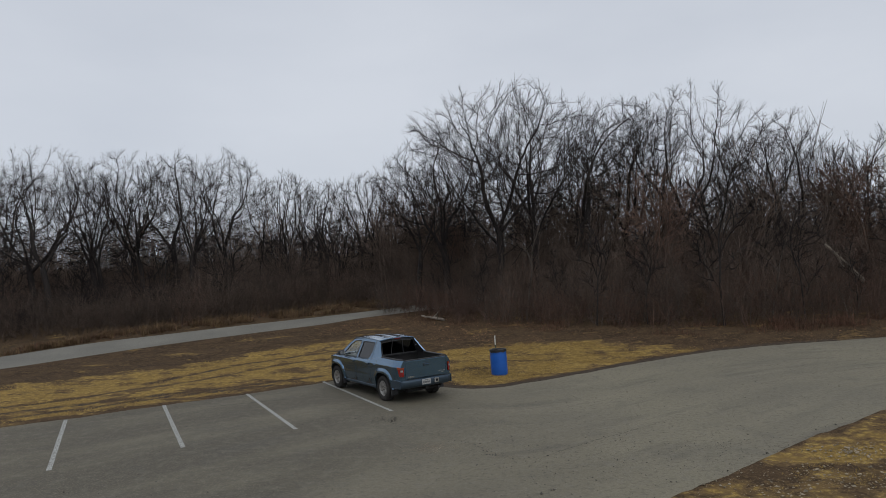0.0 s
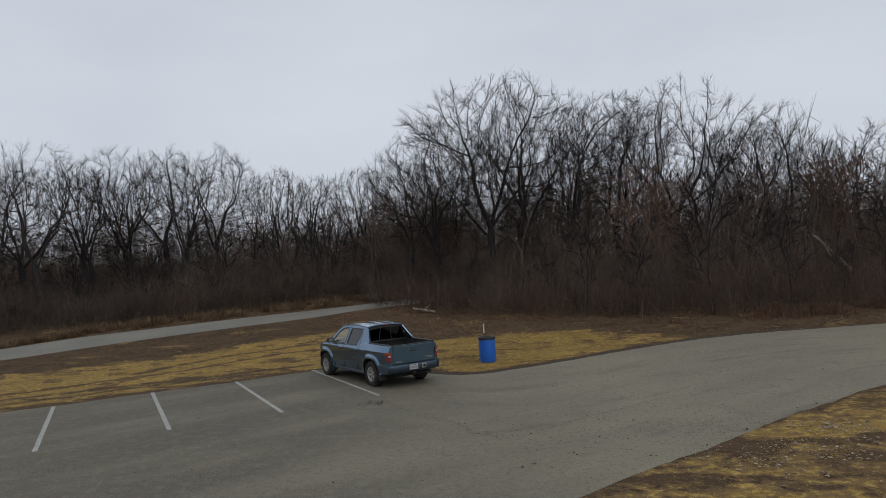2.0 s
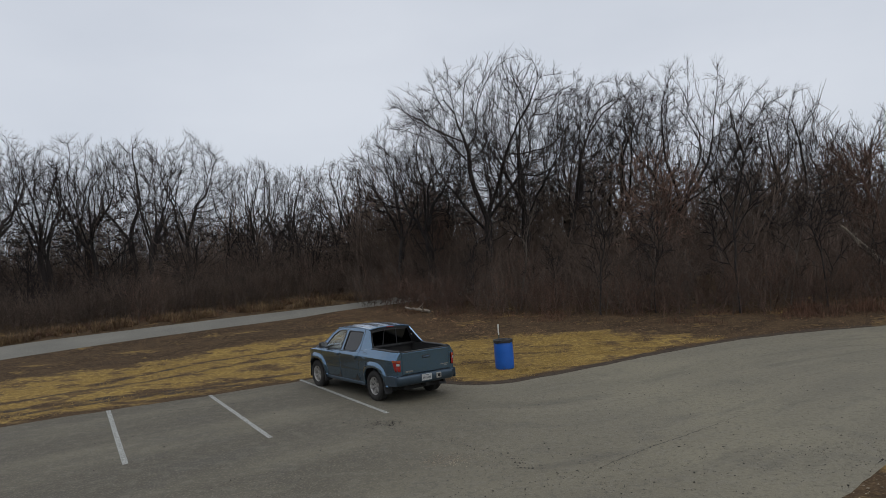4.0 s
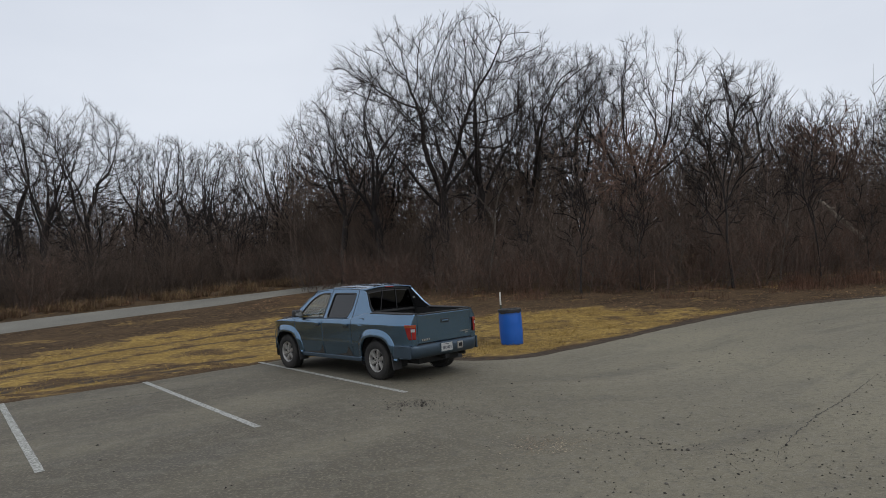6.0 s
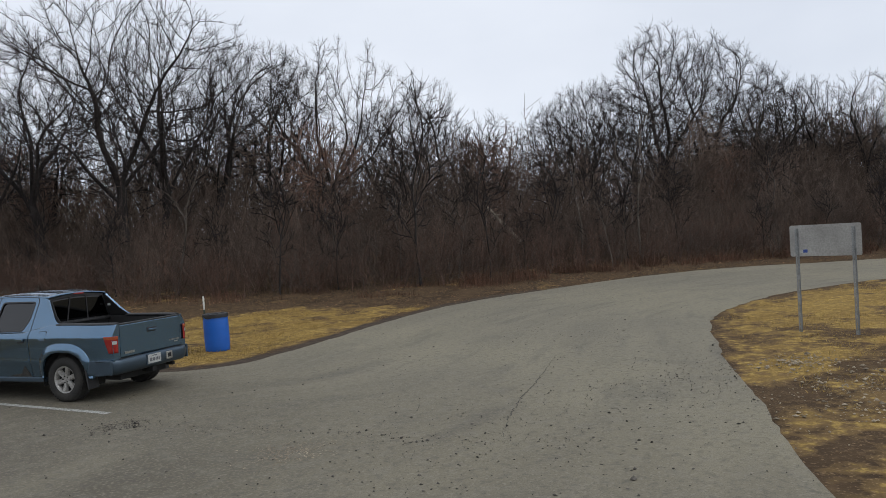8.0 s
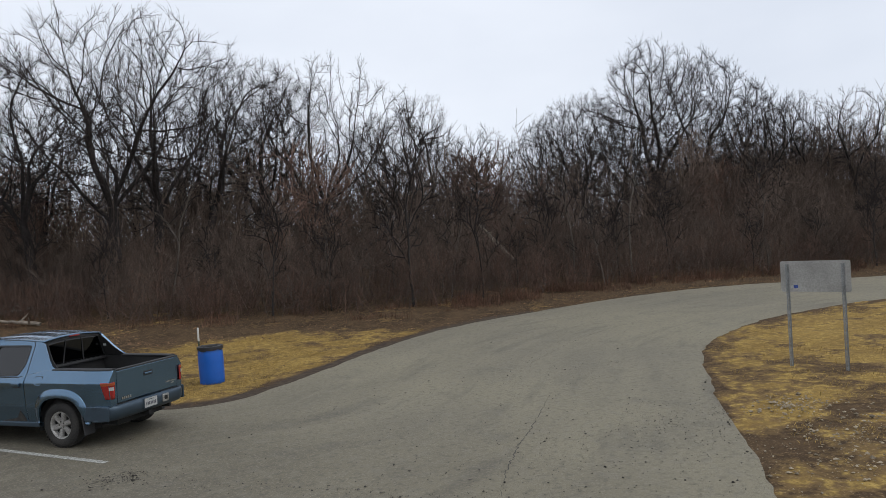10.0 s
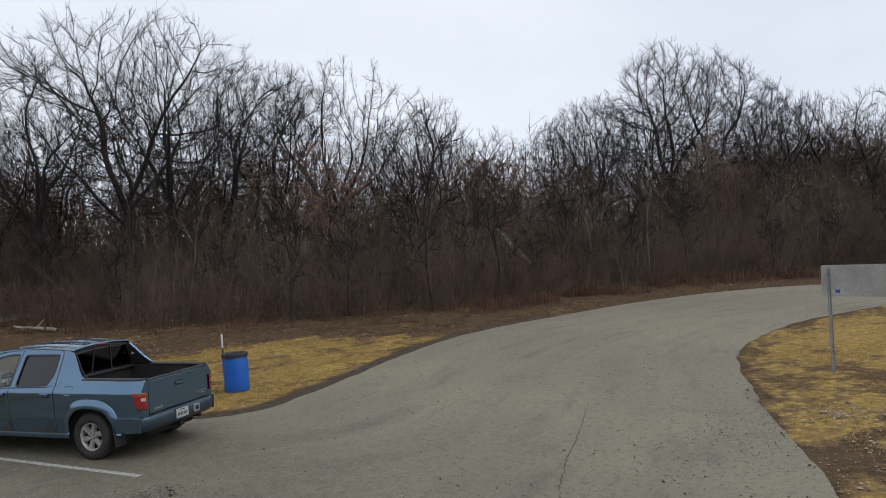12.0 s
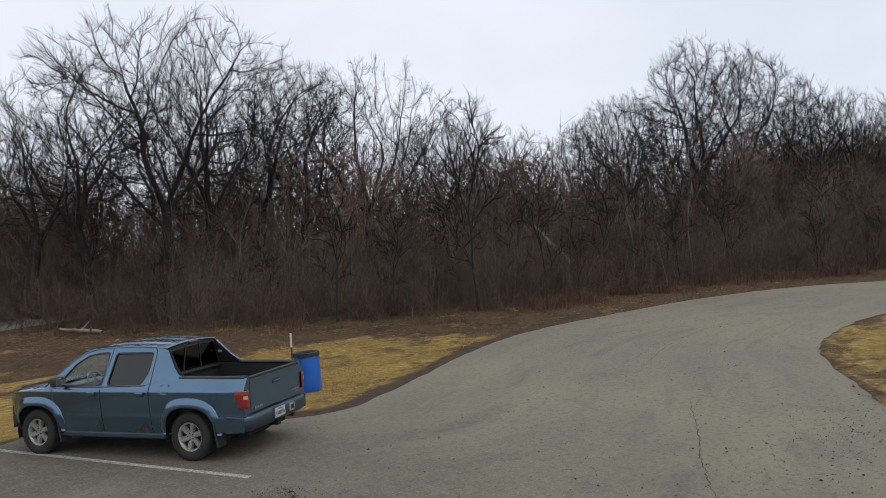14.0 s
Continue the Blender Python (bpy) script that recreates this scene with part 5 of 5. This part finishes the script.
    for y in (0.5, -0.5):
        ring = bmesh.new()
        for k in range(9):
            a = math.pi * k / 8
            bevelled(ring, 0.62 + 0.045 * math.cos(a) - 0.007, 0.62 + 0.045 * math.cos(a) + 0.007, (0.738 if y > 0 else -0.738) - 0.008, (0.738 if y > 0 else -0.738) + 0.008, 1.0 + 0.045 * math.sin(a) - 0.007, 1.0 + 0.045 * math.sin(a) + 0.007, r=0)
        part("tie_down", ring, CHROME, t, "chrome tie-down ring")
    part("decal", slab(1.60, 1.67, -0.674, -0.670, 1.46, 1.54, r=0), PLATE, t, "small white sticker")
    gate = part("tailgate", slab(0.045, 0.125, -0.728, 0.728, 0.705, 1.245, r=0.018, steps=3), PAINT, t, "blue tailgate with a black top cap")
    part("gate_cap", slab(0.040, 0.135, -0.728, 0.728, 1.238, 1.264, r=0.009), TRIM, gate)
    part("gate_handle_recess", slab(0.040, 0.060, -0.115, 0.115, 1.045, 1.125, r=0.008), TRIM, gate)
    part("gate_handle", slab(0.022, 0.046, -0.09, 0.09, 1.065, 1.10, r=0.010), PAINT, gate)
    bars("emblem_bar", gate, [(0.040, 0.63 - 0.045 * i, 0.775, 0.034, 0.042) for i in range(5)], CHROME)
    bars("emblem_bar", gate, [(0.040, -0.44 - 0.034 * i, 0.835, 0.024, 0.026) for i in range(8)] + [(0.040, -0.60, 0.795, 0.09, 0.022)], CHROME)
    def bumper(u, v):
        s = 2 * u - 1
        prof = ((0.20, 0.690), (0.02, 0.690), (-0.025, 0.665), (-0.035, 0.60), (-0.02, 0.50), (0.03, 0.445), (0.20, 0.435))
        k = v * (len(prof) - 1)
        i = min(int(k), len(prof) - 2)
        x = prof[i][0] + (prof[i + 1][0] - prof[i][0]) * (k - i)
        z = prof[i][1] + (prof[i + 1][1] - prof[i][1]) * (k - i)
        return (x + 0.16 * max(0, abs(s) - 0.78) ** 2 / 0.05 + 0.03 * s * s, s * 0.952, z)
    b = part("rear_bumper", thicken(grid_bm(bumper, 44, 12), 0.03), PAINT_DULL, t, "dull blue-grey rear bumper", smooth=True)
    for side in (1, -1):
        part("bumper_end", slab(0.06, 0.57, side * 0.925 - 0.022, side * 0.925 + 0.022, 0.45, 0.69, r=0.02), PAINT_DULL, b)
        part("step_pad", slab(0.03, 0.17, min(side * 0.28, side * 0.78), max(side * 0.28, side * 0.78), 0.688, 0.698, r=0.003), TRIM, b)
    part("plate_recess", slab(-0.038, -0.020, -0.12, 0.24, 0.495, 0.685, r=0.01), PAINT_DULL, b)
    plate = part("number_plate", slab(-0.048, -0.040, -0.09, 0.215, 0.515, 0.67, r=0.004), PLATE, b, "white number plate")
    bars("plate_bar", plate, [(-0.050, 0.172 - 0.036 * i, 0.580, 0.017, 0.052) for i in range(7)] + [(-0.050, 0.06, 0.645, 0.11, 0.014)], INK)
    part("hitch_surround", slab(-0.046, -0.018, -0.40, -0.24, 0.515, 0.655, r=0.02), ALLOY, b)
    part("hitch_opening", slab(-0.050, -0.03, -0.365, -0.275, 0.55, 0.625, r=0.012), DARK, b)
    part("hitch_receiver", slab(0.02, 0.30, -0.05, 0.05, 0.36, 0.44, r=0.008), DARK, t)
    part("exhaust_pipe", slab(0.10, 0.60, -0.62, -0.55, 0.36, 0.43, r=0.02), DARK, t)

    # underside, inner shell and cabin
    part("underbody", slab(0.25, 5.05, -0.55, 0.55, 0.30, 0.42, r=0.02), DARK, t)
    part("inner_shell", slab(1.80, 3.95, -0.86, 0.86, 0.42, 0.70, r=0.02), DARK, t)
    for side in (1, -1):
        part("door_lining", slab(1.82, 3.92, side * 0.84 - 0.02, side * 0.84 + 0.02, 0.66, 1.14, r=0.01), CABIN, t)
    part("front_box", slab(3.95, 5.05, -0.55, 0.55, 0.42, 1.02, r=0.02), DARK, t)
    # unseen roof lining, added to bounce light into the cab
    part("headliner", slab(1.78, 3.25, -0.62, 0.62, 1.635, 1.655, r=0.006), CABIN, t)
    part("dashboard", slab(3.62, 4.0, -0.80, 0.80, 0.95, 1.13, r=0.05), CABIN, t)
    for y in (0.40, -0.40):
        seat(t, 3.0, y, 0.50)
    seat(t, 2.15, 0.0, 1.30)
    ring = bmesh.new()
    n, r, tube = 24, 0.185, 0.016
    vs = [[ring.verts.new(((r + tube * math.cos(b)) * math.cos(a), (r + tube * math.cos(b)) * math.sin(a), tube * math.sin(b))) for b in [2 * math.pi * j / 6 for j in range(6)]] for a in [2 * math.pi * i / n for i in range(n)]]
    for i in range(n):
        for j in range(6):
            ring.faces.new((vs[i][j], vs[(i + 1) % n][j], vs[(i + 1) % n][(j + 1) % 6], vs[i][(j + 1) % 6]))
    bevelled(ring, -0.18, 0.18, -0.02, 0.02, -0.01, 0.01, r=0.004)
    bevelled(ring, -0.05, 0.05, -0.06, 0.06, -0.03, 0.012, r=0.01)
    sw = part("steering_wheel", ring, CABIN, t, smooth=True)
    sw.matrix_local = Matrix.Translation((3.46, 0.40, 1.13)) @ Matrix.Rotation(-1.15, 4, "Y")


pickup_truck()


# ---- blue drum with a bin liner, and the stake behind it ----
def blue_drum():
    t = thing("plastic_drum", "bright blue plastic drum with a bin liner, on dead grass", "barrel", at=pose(0.50, 24.72, height(0.5, 24.72) - 0.03, 0, -1.6, 0) @ Matrix.Diagonal((1.05, 1.05, 1.06, 1)))
    prof = [(0.0, 0.0), (0.255, 0.0), (0.275, 0.012), (0.283, 0.04), (0.287, 0.16), (0.290, 0.27), (0.2912, 0.29), (0.2912, 0.305), (0.290, 0.325), (0.291, 0.44), (0.290, 0.545), (0.2912, 0.565), (0.2912, 0.585), (0.290, 0.605), (0.287, 0.72), (0.280, 0.80), (0.270, 0.84), (0.268, 0.856), (0.268, 0.868), (0.258, 0.870), (0.252, 0.85), (0.262, 0.5), (0.26, 0.03), (0.0, 0.03)]
    part("drum_body", lathe(prof, 48, "z"), BLUE, t, smooth=True)
    def bag(u, v):
        a = 2 * math.pi * u
        wob = noise.noise((math.cos(a) * 3, math.sin(a) * 3, v * 2))
        if v < 0.45:
            k = v / 0.45
            drop = 0.085 + 0.05 * noise.noise((math.cos(a) * 2.2, math.sin(a) * 2.2, 1))
            return ((0.302 + 0.008 * wob - 0.006 * k) * math.cos(a), (0.302 + 0.008 * wob - 0.006 * k) * math.sin(a), 0.896 - drop * (1 - k))
        k = (v - 0.45) / 0.55
        r = 0.296 - 0.062 * min(1, k / 0.15) - 0.03 * k + 0.02 * wob * k
        return (r * math.cos(a), r * math.sin(a), 0.900 + 0.018 * wob - 0.40 * max(0, k - 0.12) ** 1.2)
    part("bin_liner", grid_bm(bag, 72, 18), BLACK, t, "black bin liner folded over the rim", smooth=True)
    part("liner_floor", lathe([(0.0, 0.56), (0.15, 0.57), (0.25, 0.60)], 24, "z"), BLACK, t)


blue_drum()
GREEN = material("green_steel", (0.035, 0.055, 0.035), 0.7, (0.06, 0.05, 0.035), 8.0, 60)
WHITE = material("white_paint", (0.72, 0.71, 0.66), 0.7, (0.58, 0.57, 0.52), 8.0, 60)


def fence_post():
    t = thing("fence_post", "dark green steel stake with a white painted top", "post", at=pose(0.39, 25.46, height(0.39, 25.46), 0, -1, 20))
    bm = slab(-0.004, 0.004, -0.022, 0.022, -0.1, 0.98, r=0.002)
    bevelled(bm, 0.004, 0.03, -0.004, 0.004, -0.1, 0.98, r=0.002)
    for i in range(12):
        bevelled(bm, 0.028, 0.036, -0.008, 0.008, 0.1 + 0.07 * i, 0.12 + 0.07 * i, r=0.002)
    part("shaft", bm, GREEN, t)
    bm = slab(-0.006, 0.006, -0.024, 0.024, 0.98, 1.33, r=0.003)
    bevelled(bm, 0.006, 0.032, -0.006, 0.006, 0.98, 1.33, r=0.002)
    part("painted_top", bm, WHITE, t, "white painted top")


fence_post()


# ---- sign seen from behind ----
SIGN_BACK = material("weathered_aluminium", (0.37, 0.365, 0.345), 0.6, (0.27, 0.267, 0.25), 1.6, 30, metal=0.2, fine_amount=0.18)
STICKER = material("sticker_blue", (0.03, 0.07, 0.30), 0.5)


def road_sign():
    a, b = Vector((11.0, 15.72)), Vector((11.24, 14.62))
    mid, along_sign = (a + b) / 2, (b - a)
    turn = math.degrees(math.atan2(along_sign.y, along_sign.x))
    gap = along_sign.length
    t = thing("sign_board", "weathered bare aluminium back of a sign on two perforated steel posts", "sign", at=pose(mid.x, mid.y, height(mid.x, mid.y), 0, 0, turn))
    part("panel", panel_with_holes(rounded([(-0.71, 1.68), (0.71, 1.68), (0.71, 2.37), (-0.71, 2.37)], 0.05), [], lambda x, z: 0.030, 0.005), SIGN_BACK, t, "bare grey aluminium panel")
    for s in (-1, 1):
        bm = bmesh.new()
        x = s * gap / 2
        # hat-shaped channel with a row of holes between its lips
        bevelled(bm, x - 0.040, x - 0.018, 0.018, 0.024, -0.2, 2.30, r=0)
        bevelled(bm, x + 0.018, x + 0.040, 0.018, 0.024, -0.2, 2.30, r=0)
        bevelled(bm, x - 0.021, x - 0.016, -0.012, 0.020, -0.2, 2.30, r=0)
        bevelled(bm, x + 0.016, x + 0.021, -0.012, 0.020, -0.2, 2.30, r=0)
        z = -0.2
        bevelled(bm, x - 0.018, x - 0.006, -0.016, -0.011, -0.2, 2.30, r=0)
        bevelled(bm, x + 0.006, x + 0.018, -0.016, -0.011, -0.2, 2.30, r=0)
        while z < 2.29:
            bevelled(bm, x - 0.007, x + 0.007, -0.0155, -0.0115, z, z + 0.013, r=0)
            z += 0.026
        post = part("post", bm, GALV, t, "perforated galvanised steel post")
        for z in (1.78, 2.24):
            nut = bmesh.new()
            bmesh.ops.create_cone(nut, cap_ends=True, segments=6, radius1=0.012, radius2=0.012, depth=0.014, matrix=Matrix.Translation((x, -0.022, z)) @ Matrix.Rotation(math.pi / 2, 4, "X"))
            part("bolt", nut, GALV, post)
    part("sticker", slab(-gap / 2 + 0.06, -gap / 2 + 0.115, 0.0235, 0.0255, 1.76, 1.825, r=0), PLATE, t, "small white sticker")
    part("sticker", slab(-gap / 2 + 0.12, -gap / 2 + 0.21, 0.0235, 0.0255, 1.76, 1.83, r=0), STICKER, t, "small blue sticker")


road_sign()


# ---- loose and small things on the ground ----
LOG_WOOD = material("dead_wood", (0.27, 0.23, 0.18), 0.9, (0.17, 0.14, 0.11), 3.0, 40, bump=0.01, stretch=(0.3, 1, 1))


def fallen_log(a, b, r0, r1, label, stubs=3, seed=1):
    rng = np.random.default_rng(seed)
    a, b = np.array(a), np.array(b)
    n = 9
    pts = np.array([a + (b - a) * i / n + rng.normal(0, r0 * 0.25, 3) for i in range(n + 1)])
    wood = [(pts, np.linspace(r0, r1, n + 1) * rng.uniform(0.9, 1.1, n + 1), 9)]
    for _ in range(stubs):
        q, qd = along(pts, rng.uniform(0.2, 0.95))
        sp, sr, _ = shoot(rng, q, aside(rng, qd, 0.9), rng.uniform(0.3, 0.9), r1 * 0.6, 0.012, 4, 0.15, 0.05)
        wood.append((sp, sr, 5))
    ob = new("fallen_log", tube_mesh("fallen_log", wood, LOG_WOOD))
    tagged(ob, label, "log")


def on_ground(x, y, up):
    return (x, y, height(x, y) + up)


fallen_log(on_ground(-3.95, 39.8, 0.20), on_ground(-2.55, 38.7, 0.09), 0.05, 0.085, "pale weathered log lying on leaf litter", 2, seed=4)
fallen_log((17.79, 36.60, 4.23), (19.20, 35.60, 2.21), 0.06, 0.12, "pale dead trunk leaning among the trees", 4, seed=6)
fallen_log(on_ground(26.4, 33.9, 0.25), on_ground(24.2, 35.2, 1.3), 0.06, 0.04, "pale broken branch propped in the brush", 4, seed=9)

# slender trees in front of the thicket
edge_trees = [(11.25, 32.8, 9.6, 10, "pole_b"), (24.95, 32.6, 9.6, 200, "pole"), (26.0, 36.5, 9.0, 40, "pole_b"), (8.0, 35.0, 5.2, 90, "pole"), (13.8, 33.6, 5.4, 150, "pole"), (21.5, 33.4, 7.0, 20, "pole")]
for i, (x, y) in enumerate(resample(WOOD_EDGE, 24)[2:20]):
    edge_trees.append((x + 0.9 * math.sin(i * 7.3), y + 1.6 + 1.2 * math.cos(i * 4.1), 5.6 + 1.6 * math.sin(i * 3.7), i * 67.0, "pole" if i % 4 == 2 else "pole_b"))
for x, y, tall, turn, kind in edge_trees:
    tree(kind, x, y, tall, turn, "slender young tree with bare twigs at the wood's edge", "young trees at the edge")


def patch_points(rng, count, ring, keep=None):
    lo, hi = ring.min(0), ring.max(0)
    p = rng.uniform(lo, hi, (count, 2))
    return p[inside(ring, p)]


def blades(name, points, long, wide, flat, mat, label, category, seed):
    """Short blades of two joints, lying or standing, as one mesh."""
    rng = np.random.default_rng(seed)
    n = len(points)
    a = rng.uniform(0, 2 * np.pi, n)
    size = long * rng.uniform(0.5, 1.3, n)
    rise = np.clip(rng.normal(1 - flat, 0.25, n), 0.08, 1.2)
    z = np.array([height(x, y) for x, y in points]) - 0.015
    base = np.column_stack([points, z])
    way = np.column_stack([np.cos(a), np.sin(a), np.zeros(n)])
    side = np.column_stack([-np.sin(a), np.cos(a), np.zeros(n)]) * (wide * rng.uniform(0.6, 1.3, n))[:, None] / 2
    mid = base + way * (size * 0.45 * (1.1 - rise))[:, None] + np.array([0, 0, 1.0]) * (size * 0.6 * rise + 0.02)[:, None]
    tip = base + way * (size * (1.15 - 0.8 * rise))[:, None] + np.array([0, 0, 1.0]) * (size * rise * 0.95 + 0.015)[:, None]
    v = np.stack([base - side, base + side, mid + side * 0.8, mid - side * 0.8, tip], 1).reshape(-1, 3)
    k = np.arange(n)[:, None] * 5
    faces = [*map(tuple, (k + np.array([0, 1, 2, 3])).tolist()), *map(tuple, (k + np.array([3, 2, 4])).tolist())]
    ob = mesh_object(name, v.tolist(), faces, mat)
    tagged(ob, label, category, kind="stuff")


rng = np.random.default_rng(77)


def turf_points(count, ring, low):
    p = patch_points(rng, count, ring)
    p = p[~inside(PAVED, p)]
    straw = np.concatenate([straw_and_dirt(q)[0] for q in np.array_split(p, 40)])
    rough = np.array([noise.noise((x * 0.55, y * 0.9, 2)) * 0.6 + noise.noise((x * 2.2, y * 2.2, 7)) * 0.3 for x, y in p])
    return p[straw + rough > low]


LAWN_VISIBLE = np.array([(-24, 10), (-6, 23.5), (0, 22.5), (1, 31), (-3.5, 36.5), (-8, 37), (-12, 33.5), (-15, 30), (-21, 26.5), (-28, 20)])
ISLAND_VISIBLE = np.array([(2.0, 9.0), (12.5, 19.2), (18, 21), (28, 20.5), (34, 16), (16, 6), (5, 5.5)])
blades("dead_grass", turf_points(90000, LAWN_VISIBLE, 0.62), 0.09, 0.011, 0.93, STRAW, "short matted straw-coloured grass", "grass", 1)
blades("dead_grass", turf_points(50000, BARREL_LAWN, 0.60), 0.09, 0.010, 0.93, STRAW, "short matted straw-coloured grass", "grass", 2)
blades("dead_grass", turf_points(60000, ISLAND_VISIBLE, 0.58), 0.09, 0.010, 0.93, STRAW, "short matted straw-coloured grass", "grass", 3)


def strip_points(line, count, lo, hi, clump=None):
    """Points strewn along a line; with clump they gather in patches, fewer where it is high."""
    pts = np.array(resample(line, 400))
    i = rng.integers(0, 399, count)
    d = np.array([0.35, 0.94])
    p = pts[i] + rng.uniform(lo, hi, count)[:, None] * d + rng.normal(0, 0.15, (count, 2))
    if clump is not None:
        p = p[np.array([noise.noise((x * 0.5, y * 0.5, 3)) + 0.7 * noise.noise((x * 1.7, y * 1.7, 8)) > clump for x, y in p])]
    return p


# tall dry grass along the far side of the trail, and russet weeds at the wood's foot
reed_line = [(-31, 31.6), (-27.4, 36.2), (-24.2, 39.0), (-19.8, 40.8), (-15, 42.5), (-10.9, 43.8), (-7, 45.2)]
blades("reeds", strip_points(reed_line, 26000, 0.2, 3.4, -0.02), 0.50, 0.022, 0.38, TAN, "knee-high dry tan grass beside the trail", "grass", 4)
RUSSET = material("russet_weed", (0.16, 0.088, 0.058), 0.95, (0.10, 0.062, 0.044), 0.7, 10, per_island=0.4, spec=0.15)
blades("weeds", strip_points([(x, y - 0.8) for x, y in WOOD_EDGE], 22000, -0.9, 1.8, 0.10), 0.30, 0.014, 0.35, RUSSET, "low russet weeds and dead stalks", "weeds", 5)
blades("weeds", strip_points([(13, 31.2), (18, 31.0), (22, 30.6), (27, 29.6), (31.5, 27.6), (36, 25.4)], 13000, -0.3, 1.4, 0.0), 0.55, 0.014, 0.25, RUSSET, "low russet weeds and dead stalks", "weeds", 6)
blades("weeds", strip_points(reed_line, 20000, 0.4, 5.0, -0.1), 0.36, 0.02, 0.4, RUSSET, "low russet weeds and dead stalks", "weeds", 7)


def scattered_bits(name, points, size, flat, mat, label, category, seed, lift, under=True):
    """Small angular pieces: six corners each, squashed and turned at random."""
    rng = np.random.default_rng(seed)
    n = len(points)
    corner = np.array([(1, 0, 0), (0, 1, 0), (-1, 0, 0), (0, -1, 0), (0, 0, 1), (0, 0, -1)], float)
    tri = np.array([(0, 1, 4), (1, 2, 4), (2, 3, 4), (3, 0, 4), (1, 0, 5), (2, 1, 5), (3, 2, 5), (0, 3, 5)])
    tri = tri if under else tri[:4]
    s = size * rng.lognormal(0, 0.45, n)
    a = rng.uniform(0, 2 * np.pi, n)
    c = corner[None] * rng.uniform(0.6, 1.3, (n, 6, 1)) * np.array([1, 0.75, flat])
    x = c[..., 0] * np.cos(a)[:, None] - c[..., 1] * np.sin(a)[:, None]
    y = c[..., 0] * np.sin(a)[:, None] + c[..., 1] * np.cos(a)[:, None]
    v = np.stack([x, y, c[..., 2]], 2) * s[:, None, None]
    z = np.array([height(px, py) for px, py in points]) + lift
    v += np.column_stack([points, z + s * flat * 0.3])[:, None]
    f = (tri[None] + (np.arange(n) * 6)[:, None, None]).reshape(-1, 3)
    ob = mesh_object(name, v.reshape(-1, 3).tolist(), f.tolist(), mat)
    tagged(ob, label, category, kind="stuff")


# leaf litter in front of the wood
litter = np.concatenate([strip_points(WOOD_EDGE, 15000, -4.5, 1.5), strip_points([(-9, 38.5), (-5, 38), (-1, 34), (3, 33)], 9000, -2.5, 3.5)])
scattered_bits("leaf_litter", litter[~inside(PAVED, litter)], 0.025, 0.35, LEAF, "fallen brown leaves before the wood", "leaves", 11, 0.0, False)
# grit and clods on the asphalt
grit = np.concatenate([
    rng.normal((5.2, 13.6), (2.6, 1.4), (900, 2)), rng.uniform((-9, 11), (9, 21), (900, 2)), rng.normal((0.6, 13.6), (1.6, 1.0), (420, 2)),
    rng.uniform((4, 17), (16, 26), (320, 2)), rng.normal((7.0, 14.3), (1.5, 0.7), (500, 2))])
grit = grit[inside(PAVED, grit)]
scattered_bits("grit", grit, 0.0095, 0.6, GRAVEL, "dark grit and small clods on the asphalt", "gravel", 12, 0.006)
# broken asphalt crumbs beside the parked truck's line
way = np.linspace(0, 1, 260)[:, None]
crumbs = np.array([(-2.6, 17.95)]) * (1 - way) + np.array([(1.4, 13.2)]) * way + rng.normal(0, 0.12, (260, 2))
scattered_bits("grit", np.concatenate([crumbs, rng.normal((-2.58, 17.95), (0.26, 0.18), (380, 2))]), 0.0085, 0.6, GRAVEL, "line of crumbled asphalt grit", "gravel", 13, 0.006)
pale = np.concatenate([rng.normal((7.7, 13.9), (0.42, 0.28), (260, 2)), rng.normal((6.8, 12.0), (1.5, 0.7), (700, 2))])
scattered_bits("gravel", pale[~inside(PAVED, pale)], 0.020, 0.5, PALE_GRAVEL, "pale gravel strewn on the verge", "gravel", 14, 0.0)

scattered_bits("grit", rng.normal((-1.1, 14.97), (0.30, 0.22), (900, 2)), 0.008, 0.3, PALE_GRAVEL, "patch of pale dried mud on the asphalt", "gravel", 15, 0.005)

# cracks in the asphalt
CRACK = material("crack", (0.070, 0.066, 0.060), 1.0, (0.095, 0.09, 0.08), 3.0, 40, spec=0.1)


def crack(points, wide, seed):
    r = random.Random(seed)
    line = resample(points, 90)
    verts = []
    for i, (x, y) in enumerate(line):
        x0, y0 = line[max(i - 1, 0)]
        x1, y1 = line[min(i + 1, len(line) - 1)]
        t = Vector((x1 - x0, y1 - y0)).normalized()
        off = 0.05 * noise.noise((i * 0.33, seed, 0)) + 0.02 * r.uniform(-1, 1)
        w = wide * r.uniform(0.25, 1.0) * min(1, 4 * i / 90, 4 * (90 - i) / 90)
        for k in (-1, 1):
            px, py = x - t.y * (off + k * w / 2), y + t.x * (off + k * w / 2)
            verts.append((px, py, height(px, py) + 0.0075))
    faces = [(2 * i, 2 * i + 1, 2 * i + 3, 2 * i + 2) for i in range(len(line) - 1)]
    ob = mesh_object("crack", verts, faces, CRACK)
    ob.parent = bpy.data.objects["road"]


crack([(0.9, 13.4), (1.35, 14.0), (1.9, 14.55), (2.55, 15.15), (3.3, 15.75), (4.05, 16.4), (5.2, 17.4)], 0.024, 1)
crack([(-8.9, 20.3), (-7.8, 20.7), (-6.4, 21.2)], 0.05, 3)
crack([(6.0, 19.5), (8.5, 21.2), (12, 23.0), (16, 24.2)], 0.014, 4)
